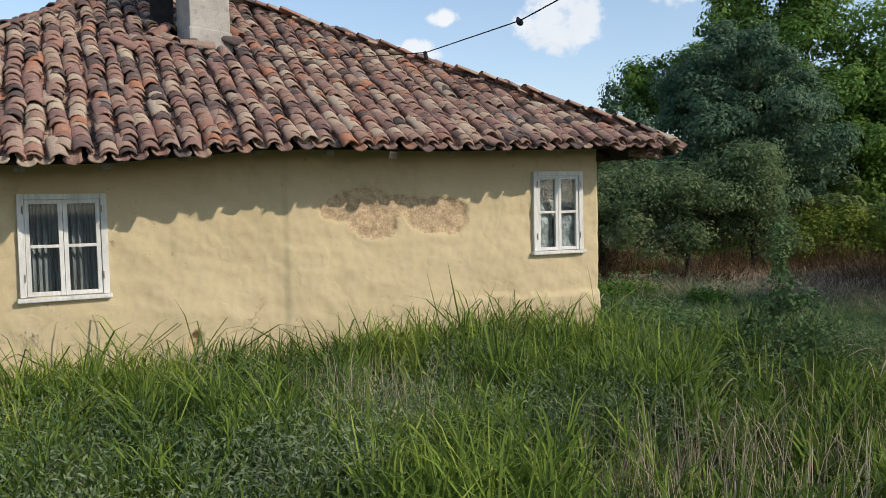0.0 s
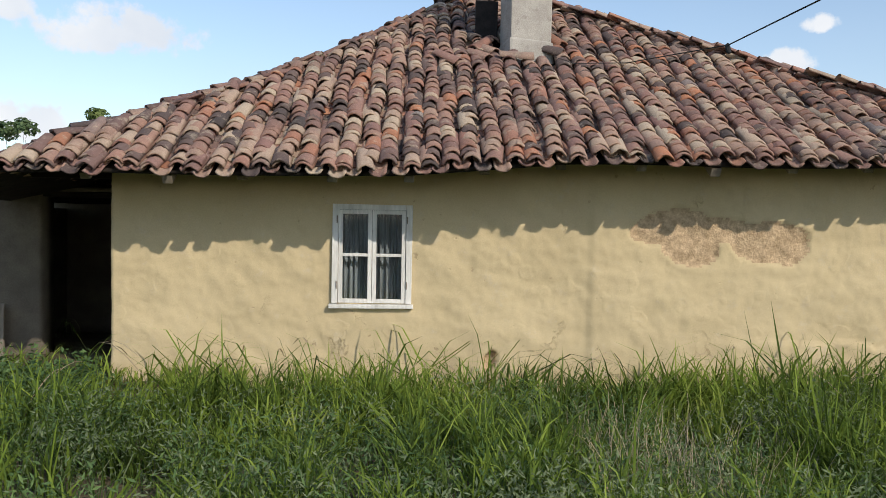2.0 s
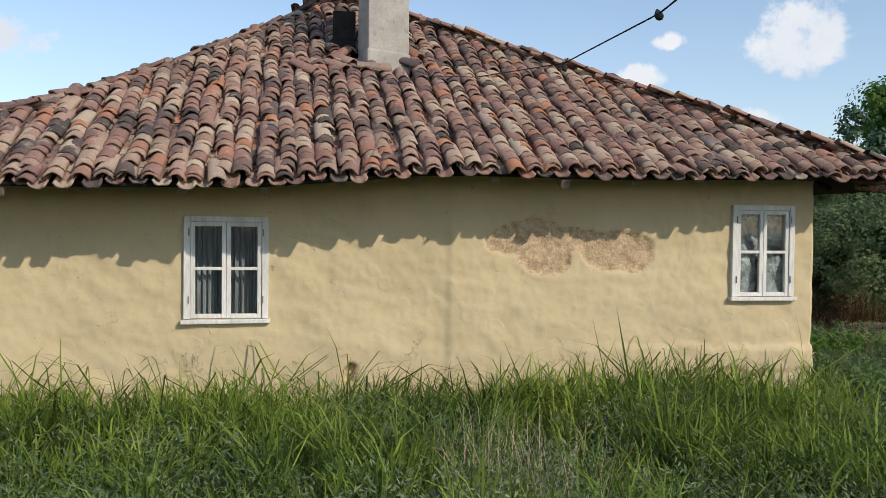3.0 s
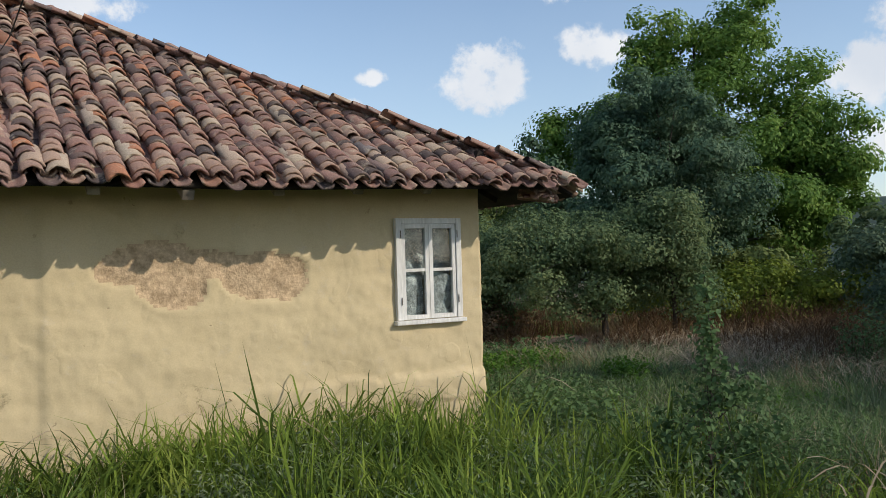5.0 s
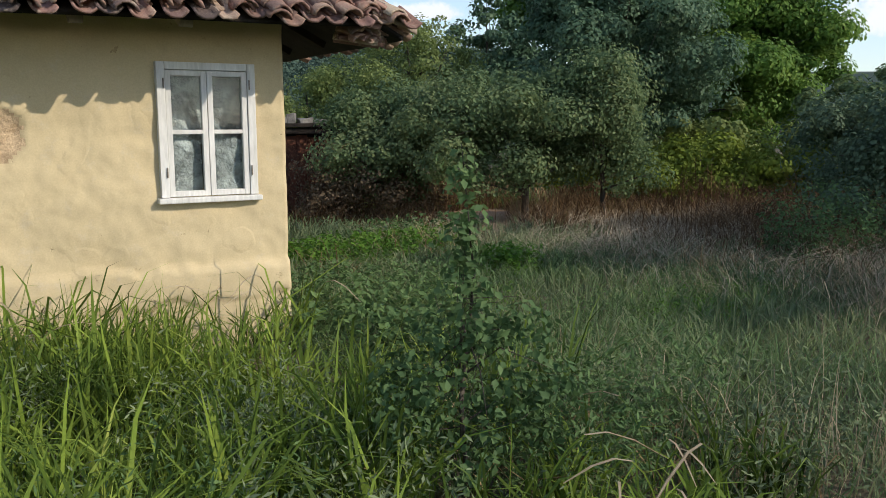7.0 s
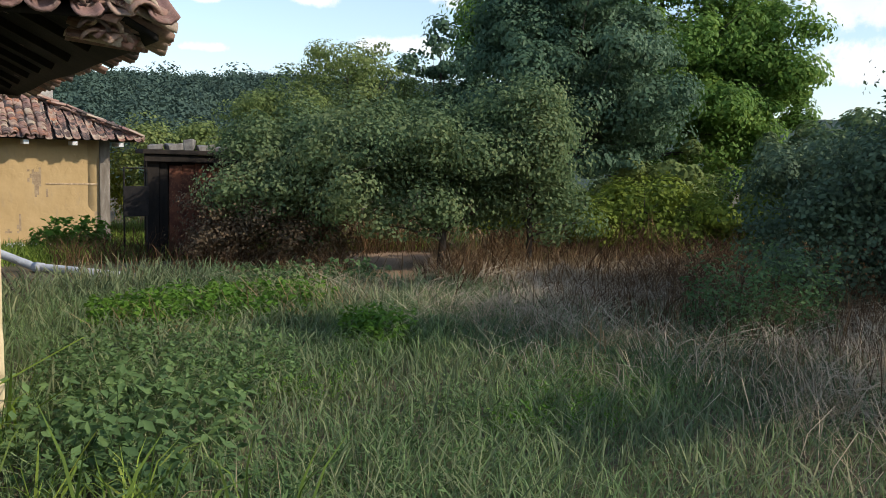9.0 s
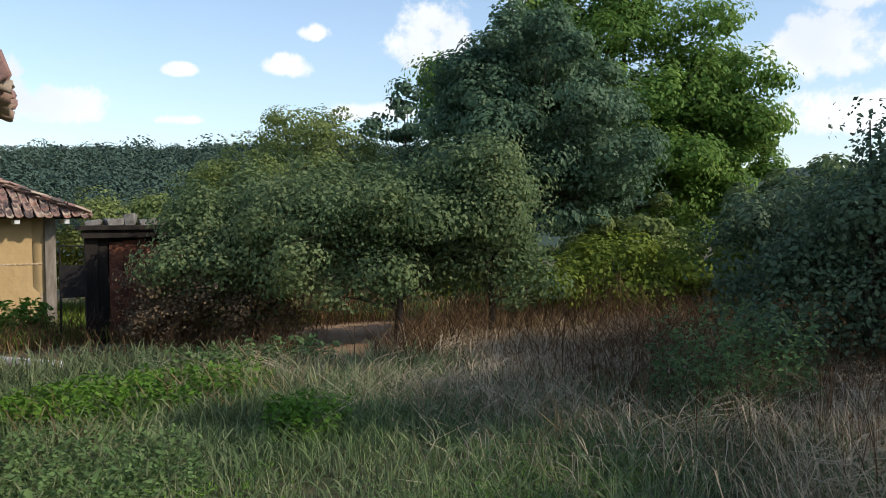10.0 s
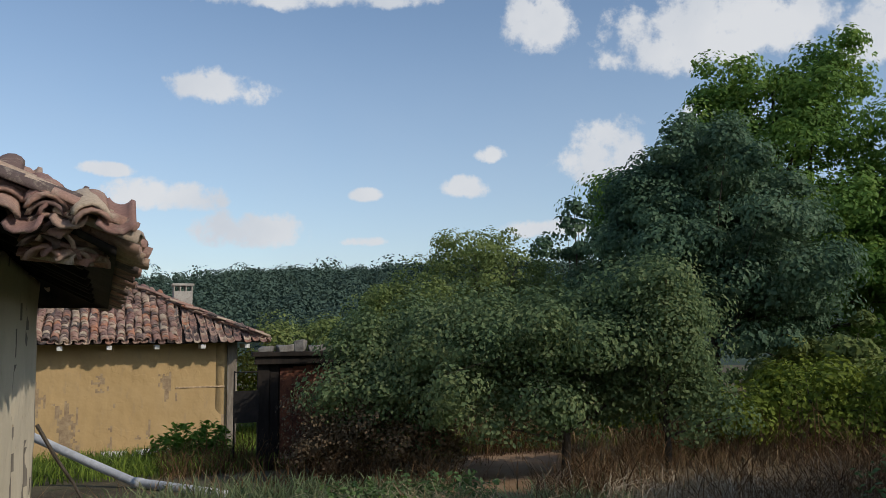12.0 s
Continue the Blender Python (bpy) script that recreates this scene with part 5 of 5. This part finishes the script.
far_green = [(-13.5, 30.0, 6.4), (-10.2, 30.5, 7.3), (19.5, 31.0, 4.4), (35.5, 27.0, 5.0), (28.5, 17.5, 4.4), (26.5, 13.0, 4.0), (24.0, 8.0, 3.5), (8.0, 36.0, 3.0), (3.0, 38.0, 3.0), (17.0, 36.0, 4.0), (-8.0, 24.0, 4.0), (23.8, 19.4, 2.6), (26.2, 22.4, 3.0)]
for k, (fx, fy, fh) in enumerate(far_green):
    tree("hedge_tree", "dense green hedgerow tree closing the garden", "tree", (fx, fy), fh * 0.72,
         [(0, 0, fh * 0.5, 2.2, 2.2, fh * 0.42), (1.3, 0.8, fh * 0.42, 1.7, 1.7, fh * 0.36), (-1.3, -0.6, fh * 0.45, 1.7, 1.7, fh * 0.36)], 7000, 0.19, M_LEAF_OLIVE if k % 2 else M_LEAF_PLUM, 30 + k, 0.12, group="hedgerow trees")


# ---- grass and weeds ----
def blades(name, x, y, h, w, material, rng, label, bend=0.45, category="grass"):
    """Curved tapering blades standing at the places given, all in one mesh."""
    n = len(x)
    z = gz(x, y)
    a = rng.uniform(0, math.tau, n)
    b = h * np.abs(rng.normal(bend, 0.28, n))
    dirv = np.stack([np.cos(a), np.sin(a), np.zeros(n)], -1)
    f = rng.uniform(0, math.tau, n)
    side = np.stack([np.cos(f), np.sin(f), np.zeros(n)], -1)
    base = np.stack([x, y, z - 0.01], -1)
    lean = rng.normal(scale=0.12, size=(n, 2)) * h[:, None]
    V = []
    for s, wd in ((0.0, 0.8), (0.4, 1.0), (0.75, 0.7)):
        p = base + dirv * (b * s ** 2.2)[:, None]
        p[:, 2] += h * (s - 0.28 * s ** 3 * np.clip(b / h, 0, 1.4))
        p[:, :2] += lean * s
        V += [p - side * (w * wd / 2)[:, None], p + side * (w * wd / 2)[:, None]]
    p = base + dirv * b[:, None]
    p[:, 2] += h * (1 - 0.45 * np.clip(b / h, 0, 1.4))
    p[:, :2] += lean
    V.append(p)
    V = np.stack(V, 1).reshape(-1, 3)
    i = np.arange(n)[:, None] * 7
    q = np.concatenate([i + [0, 1, 3, 2], i + [2, 3, 5, 4]])
    t = i + [4, 5, 6]
    return tagged(new(name, arrays_mesh(name, V, q, t, [material])), label, category, kind="stuff")


PX = np.array([m.translation.x for _, m in PATH])
PY = np.array([m.translation.y for _, m in PATH])


def path_gap(x, y):
    xs, ys = np.interp(np.linspace(0, 18, 120), np.arange(len(PX)), PX), np.interp(np.linspace(0, 18, 120), np.arange(len(PY)), PY)
    return np.min(np.hypot(x[:, None] - xs, y[:, None] - ys), 1)


def scatter(rng, n, x0, x1, y0, y1, keep):
    x, y = rng.uniform(x0, x1, n), rng.uniform(y0, y1, n)
    k = rng.random(n) < keep(x, y)
    k &= ~((x > -4.2) & (x < 5.9) & (y > np.interp(x, [-4.2, -2.36, -2.34, 2.1, 2.3, 5.95], [8.2, 8.2, 8.36, 8.28, 8.2, 8.12])) & (y < 16.5))
    k &= ~((x > 5.8) & (x < 6.05) & (y > 8.15) & (y < 13.6))
    k &= ~((((x - 11.9) / 0.9) ** 2 + ((y - 14.9) / 1.7) ** 2 < 1) & (rng.random(n) < 0.93))
    # the trodden way between the bushes stays open
    way = (x - 9.6) * 0.815 - (y - 11.2) * 0.58
    k &= ~((np.abs(way) < 0.55) & (y > 12.2) & (y < 17.0) & (rng.random(n) < 0.93))
    x, y = x[k], y[k]
    g = np.concatenate([path_gap(x[i:i + 20000], y[i:i + 20000]) for i in range(0, len(x), 20000)]) if len(x) else np.zeros(0)
    return x[g > 0.35], y[g > 0.35], g[g > 0.35]


def swathes(x, y, rng):
    """Bundles of long straw lodged close to the ground, every bundle leaning its own way."""
    n = 16
    a = np.repeat(rng.uniform(0, math.tau, len(x)), n) + rng.normal(scale=0.35, size=len(x) * n)
    bx, by = np.repeat(x, n) + rng.normal(scale=0.12, size=len(a)), np.repeat(y, n) + rng.normal(scale=0.12, size=len(a))
    ln, rise = rng.uniform(0.35, 0.8, len(a)), rng.uniform(0.08, 0.34, len(a))
    d = np.stack([np.cos(a), np.sin(a), np.zeros(len(a))], -1)
    side = np.stack([-np.sin(a), np.cos(a), np.full(len(a), 0.4)], -1) * rng.uniform(0.0025, 0.005, (len(a), 1))
    V = []
    for u, up in ((0.0, 0.0), (0.35, 0.85), (0.7, 1.0), (1.0, 0.55)):
        p = np.stack([bx, by, gz(bx, by) + 0.02], -1) + d * (ln * u)[:, None]
        p[:, 2] += rise * up
        V += [p - side * (1.2 - u), p + side * (1.2 - u)]
    i = np.arange(len(a))[:, None] * 8
    q = np.concatenate([i + [0, 1, 3, 2], i + [2, 3, 5, 4], i + [4, 5, 7, 6]])
    tagged(new("straw_swathes", arrays_mesh("straw_swathes", np.stack(V, 1).reshape(-1, 3), q, [], [M_STRAW])), "pale straw flattened into tangled swathes", "dry grass", kind="stuff")


def grass():
    rng = np.random.default_rng(77)
    sm = lambda v, a, b: np.clip((v - a) / (b - a), 0, 1)
    lush_zone = lambda x, y: (1 - sm(x + 0.25 * y, 6.6, 8.2)) * (0.3 + 0.7 * sm(lump(x, y, 1.1, 3), -0.5, 0.3))
    grow = lambda x, y: np.interp(x, [-3.5, -1.0, 1.0, 3.0], [0.72, 0.78, 0.95, 1.08]) * np.interp(y, [5.4, 6.6, 8.2], [0.92, 1.0, 0.8])
    # tufts: broad blades fanning out of one root
    x, y, g = scatter(rng, 4200, -6.5, 7.5, 0.6, 8.35, lush_zone)
    n = rng.integers(9, 24, len(x))
    tall = rng.uniform(0.42, 0.82, len(x)) * (1 + 0.35 * lump(x, y, 1.6)) * grow(x, y) * np.clip(0.5 + 0.28 * g, 0.5, 1.0)
    tx, ty, th = np.repeat(x, n), np.repeat(y, n), np.repeat(tall, n)
    tx, ty = tx + rng.normal(scale=0.045, size=len(tx)), ty + rng.normal(scale=0.045, size=len(tx))
    ok = ty < np.interp(tx, [-2.4, 2.1, 5.95, 6.0, 7], [8.34, 8.26, 8.1, 8.1, 9])
    tx, ty, th = tx[ok], ty[ok], th[ok]
    blades("grass_tufts", tx, ty, th * rng.uniform(0.55, 1.1, len(tx)), rng.uniform(0.009, 0.021, len(tx)), M_GRASS, rng, "tufts of broad lush green grass blades before the house", 0.5)
    x, y, g = scatter(rng, 17000, -6.5, 7.5, 0.6, 8.4, lambda x, y: 0.5 * (1 - sm(x + 0.25 * y, 6.6, 8.2)) + 0.4 * lush_zone(x, y))
    h = rng.uniform(0.18, 0.5, len(x)) * (1 + 0.4 * lump(x, y, 1.6)) * np.clip(0.6 + 0.25 * g, 0.55, 1.0) * grow(x, y)
    blades("lush_grass", x, y, h, rng.uniform(0.005, 0.012, len(x)), M_GRASS_DEEP, rng, "deep green undergrowth of grass in front of the house", 0.6)
    x, y, g = scatter(rng, 7000, 1.6, 8.0, 1.8, 6.4, lambda x, y: 0.9 * sm(lump(x, y, 0.9, 8.5) + 0.3 * (1 - np.hypot(x - 3.6, y - 4.2) / 2), 0.1, 0.5))
    blades("dry_stalks", x, y, rng.uniform(0.3, 0.75, len(x)) * np.clip(0.6 + 0.25 * g, 0.55, 1.0), rng.uniform(0.003, 0.006, len(x)), M_STRAW, rng, "thin dry upright stalks among the weeds", 0.15)
    # tall coarse stalks along the wall, in loose groups
    x, y, g = scatter(rng, 1100, -3.0, 6.0, 6.5, 8.0, lambda x, y: sm(lump(x, y, 1.9, 1), 0.0, 0.5))
    blades("reed_grass", x, y, rng.uniform(0.65, 1.12, len(x)) * np.interp(x, [-3, 0, 6], [0.8, 0.95, 1.0]), rng.uniform(0.012, 0.024, len(x)), M_GRASS, rng, "tall coarse grass stalks bending by the wall", 0.75)
    # duller grass everywhere
    dull = lambda x, y: 0.06 + 0.94 * sm(x, 5.5, 7.5) * (1 - sm(x - 0.35 * (13 - y), 9.5, 12))
    x, y, g = scatter(rng, 90000, -6.5, 13, 0.6, 14.5, dull)
    far = sm(y, 6, 12)
    h = rng.uniform(0.14, 0.4, len(x)) * (1 + 0.3 * lump(x, y, 0.9, 2)) * np.clip(0.6 + 0.25 * g, 0.55, 1.0)
    blades("dull_grass", x, y, h, rng.uniform(0.005, 0.011, len(x)) * (1 + far), M_GRASS_DULL, rng, "shaded grey-green meadow grass and weeds", 0.6)
    x, y, g = scatter(rng, 34000, 5.8, 12.0, 3.6, 13.0, lambda x, y: (1 - sm(x - 0.2 * y, 8.2, 9.8)) * (0.4 + 0.6 * sm(lump(x, y, 1.2, 4), -0.5, 0.3)))
    blades("yard_meadow", x, y, rng.uniform(0.12, 0.36, len(x)) * (1 + 0.4 * lump(x, y, 1.4, 1)) * np.clip(0.6 + 0.25 * g, 0.55, 1.0), rng.uniform(0.005, 0.010, len(x)), M_MEADOW, rng, "soft green meadow grass beside the house", 0.7)
    # dry grass
    dry = lambda x, y: np.maximum(0.6 * sm(x + 0.35 * y, 15.2, 17.5), 0.3 * sm(lump(x, y, 0.8, 5), 0.3, 0.6)) * (1 - sm(x, 17, 20))
    x, y, g = scatter(rng, 60000, 2.2, 20, 2.0, 16.5, dry)
    h = rng.uniform(0.2, 0.62, len(x)) * (1 + 0.35 * lump(x, y, 1.0, 4)) * np.clip(0.4 + 0.3 * g, 0.4, 1.0)
    blades("dry_grass", x, y, h, rng.uniform(0.005, 0.010, len(x)), M_DRY, rng, "bleached dry grass lying in tangles", 0.8)
    x, y, g = scatter(rng, 13000, 7.0, 15.5, 4.6, 12.5, lambda x, y: sm(x + 0.1 * y, 9.6, 11.4) * sm(lump(x, y, 1.2, 2.6), -0.15, 0.35))
    blades("bleached_grass", x, y, rng.uniform(0.3, 0.75, len(x)) * np.clip(0.4 + 0.3 * g, 0.4, 1.0), rng.uniform(0.003, 0.007, len(x)), M_STRAW, rng, "long bleached straw lodged in tangles", 1.25)
    # flattened swathes of straw, each lying one way
    x, y, g = scatter(rng, 760, 7.2, 14.5, 4.4, 12.0, lambda x, y: sm(x + 0.1 * y, 10.0, 11.4) * sm(lump(x, y, 1.0, 2.6), -0.3, 0.3))
    swathes(x, y, rng)
    far = lambda x, y: (0.25 + 0.75 * sm(lump(x, y, 0.5, 1), -0.4, 0.4)) * (x + y > 31.5)
    x, y, g = scatter(rng, 26000, 12, 36, 11, 36, far)
    blades("far_dry_grass", x, y, rng.uniform(0.3, 0.8, len(x)), rng.uniform(0.015, 0.03, len(x)), M_DRY, rng, "pale dry grass of the field behind the orchard", 0.5)
    x, y, g = scatter(rng, 20000, 12, 36, 12, 36, far)
    blades("far_green_grass", x, y, rng.uniform(0.3, 0.7, len(x)), rng.uniform(0.02, 0.035, len(x)), M_MEADOW, rng, "green weeds of the field behind the orchard", 0.5)
    x, y, g = scatter(rng, 9000, 9.5, 15.5, 4.0, 10.0, lambda x, y: sm(x, 10.5, 12.5))
    blades("brown_stems", x, y, rng.uniform(0.3, 0.8, len(x)), rng.uniform(0.003, 0.006, len(x)), M_BROWN, rng, "thin brown dead stems before the thorn bush", 0.3)
    brown = lambda x, y: sm(x + 0.6 * y, 16.5, 18.5) * (0.12 + 0.88 * sm(lump(x, y, 1.1, 6), -0.1, 0.4)) * (1 - 0.95 * (((x - 12.4) / 2.2) ** 2 + ((y - 15.6) / 1.2) ** 2 < 1))
    x, y, g = scatter(rng, 52000, 7.5, 22, 6.0, 18.5, brown)
    h = rng.uniform(0.15, 0.75, len(x)) * (1 + 0.5 * lump(x, y, 1.3, 7)) * (1 + 0.35 * sm(x + 0.6 * y, 19.5, 21.0))
    blades("brown_undergrowth", x, y, h, rng.uniform(0.006, 0.014, len(x)), M_BROWN, rng, "rust-brown withered stalks under the bushes", 0.7)
    x, y, g = scatter(rng, 30000, 4.0, 16, 17.5, 31.0, lambda x, y: 0.9 * ((y < 23.0) | (x > 9.7)))
    blades("yard_grass", x, y, rng.uniform(0.15, 0.45, len(x)), rng.uniform(0.012, 0.02, len(x)), M_GRASS, rng, "green weeds in front of the lower house", 0.5)


grass()


def foxtails():
    """Tall stalks with a bowed, bristly seed head, by the wall and before the shrub."""
    rng = np.random.default_rng(61)
    stalk, head = [[], []], [[], []]
    spots = [(rng.uniform(-2.2, 5.8), rng.uniform(6.9, 7.9)) for _ in range(46)] + [(rng.uniform(4.4, 6.2), rng.uniform(4.1, 4.7)) for _ in range(12)]
    for x, y in spots:
        h, a, bow = rng.uniform(0.6, 1.0), rng.uniform(0, math.tau), rng.uniform(0.4, 0.62)
        if y < 5:
            h *= 0.7
        d, z = np.array([math.cos(a), math.sin(a), 0]), float(gz(x, y))
        pts = []
        for k in range(11):
            u = k / 10
            up = u - 0.42 * max(0, u - 0.6) ** 2 * (bow * 14)
            pts.append(np.array([x, y, z]) + d * bow * u ** 3 * h * 1.4 + np.array([0, 0, h * up]))
        for store, rng_k, wd in ((stalk, range(0, 8), 0.008), (head, range(7, 11), 0.011)):
            for side in (np.array([1, 0.2, 0]), np.array([-0.2, 1, 0.1])):
                base = len(store[0])
                ks = list(rng_k)
                for k in ks:
                    w_ = wd * (0.35 if k == 10 else 1)
                    store[0] += [pts[k] - side * w_ / 2, pts[k] + side * w_ / 2]
                store[1] += [(base + 2 * q, base + 2 * q + 1, base + 2 * q + 3, base + 2 * q + 2) for q in range(len(ks) - 1)]
    tagged(new("foxtail_stalks", arrays_mesh("foxtail_stalks", stalk[0], stalk[1], [], [M_GRASS])), "tall bowed grass stalks standing above the meadow", "grass", kind="stuff")
    tagged(new("foxtail_heads", arrays_mesh("foxtail_heads", head[0], head[1], [], [M_STRAW])), "straw-coloured drooping seed heads of the tall grass", "grass", kind="stuff")


foxtails()


def weeds(name, cx, cy, rx, ry, n, h, leaf, material, seed, label):
    """A patch of leafy plants: short stems with leaves all the way up."""
    rng = np.random.default_rng(seed)
    a, r = rng.uniform(0, math.tau, n), np.sqrt(rng.random(n))
    x, y = cx + rx * r * np.cos(a), cy + ry * r * np.sin(a)
    hh = h * rng.uniform(0.5, 1.15, n)
    per = 16
    s = rng.uniform(0.15, 1.0, (n, per))
    ang = rng.uniform(0, math.tau, (n, per))
    reach = leaf * 0.7 * (1.15 - 0.5 * s)
    lx = x[:, None] + np.cos(ang) * reach + rng.normal(scale=0.02, size=(n, per))
    ly = y[:, None] + np.sin(ang) * reach + rng.normal(scale=0.02, size=(n, per))
    lz = gz(lx, ly) + s * hh[:, None]
    c = np.stack([lx, ly, lz], -1).reshape(-1, 3)
    nor = np.stack([np.cos(ang) * 0.5, np.sin(ang) * 0.5, np.ones_like(ang)], -1).reshape(-1, 3)
    sz = leaf * rng.uniform(0.6, 1.2, (len(c), 1))
    leaf_cards(name, c, sz, sz * (0.52 if leaf > 0.05 else 0.27), material, rng, label, "weeds", normals=nor, droop=0.2 if leaf > 0.05 else -0.9, ruffle=0.45 if leaf > 0.05 else 0.8)


for k in range(60):
    q = random.Random(900 + k)
    wx, wy_ = q.uniform(-3.5, 6.8), q.uniform(2.6, 6.9)
    if wy_ < 1.6 + 0.32 * wx + 1.2:
        wy_ += 1.6
    weeds("low_weeds", wx, wy_, q.uniform(0.3, 0.7), q.uniform(0.25, 0.6), q.randint(50, 110), q.uniform(0.36, 0.62), q.uniform(0.035, 0.0499), M_WEED if k % 3 == 0 else M_WEED_PALE, 300 + k, "grey-green small-leaved weeds among the grass")
for k in range(20):
    q = random.Random(950 + k)
    weeds("low_weeds", q.uniform(6.6, 11.5), q.uniform(6.2, 13.0), q.uniform(0.3, 0.8), q.uniform(0.25, 0.6), q.randint(40, 90), q.uniform(0.12, 0.3), q.uniform(0.025, 0.05), M_WEED if k % 3 else M_WEED_BRIGHT, 400 + k, "low green weeds in the shaded yard")
weeds("leafy_weeds", 8.2, 11.4, 1.3, 0.7, 430, 0.33, 0.075, M_WEED_BRIGHT, 201, "bright green leafy weeds in the yard")
weeds("leafy_weeds", 9.0, 9.5, 0.32, 0.3, 90, 0.36, 0.07, M_WEED_BRIGHT, 202, "bright green leafy plant in the grass")
weeds("leafy_weeds", 7.1, 9.0, 0.9, 0.9, 330, 0.36, 0.052, M_WEED, 203, "broad-leaved green weeds beside the house")
weeds("leafy_weeds", 6.5, 7.6, 0.6, 0.9, 110, 0.4, 0.08, M_WEED, 204, "broad-leaved green weeds beside the house")
weeds("leafy_weeds", 9.6, 12.6, 1.2, 0.5, 130, 0.4, 0.09, M_WEED, 205, "grey-green weeds with small white flowers")
weeds("leafy_weeds", 0.2, 5.2, 1.1, 0.9, 260, 0.5, 0.05, M_WEED, 206, "dark leafy weeds among the tall grass")
weeds("leafy_weeds", -0.9, 3.6, 0.9, 0.7, 200, 0.5, 0.05, M_WEED, 207, "dark leafy weeds among the tall grass")
weeds("leafy_weeds", 2.2, 4.6, 0.9, 0.8, 200, 0.45, 0.05, M_WEED, 208, "dark leafy weeds among the tall grass")
weeds("leafy_weeds", -2.9, 7.4, 0.9, 0.6, 260, 0.38, 0.06, M_WEED, 209, "green weeds before the porch")
weeds("leafy_weeds", 8.2, 20.6, 0.7, 0.6, 90, 0.7, 0.14, M_WEED_BRIGHT, 210, "tall green weeds by the ochre wall")
weeds("leafy_weeds", 12.2, 7.9, 0.8, 0.7, 200, 0.9, 0.06, M_WEED, 211, "pale green tall weeds before the thorn bush")
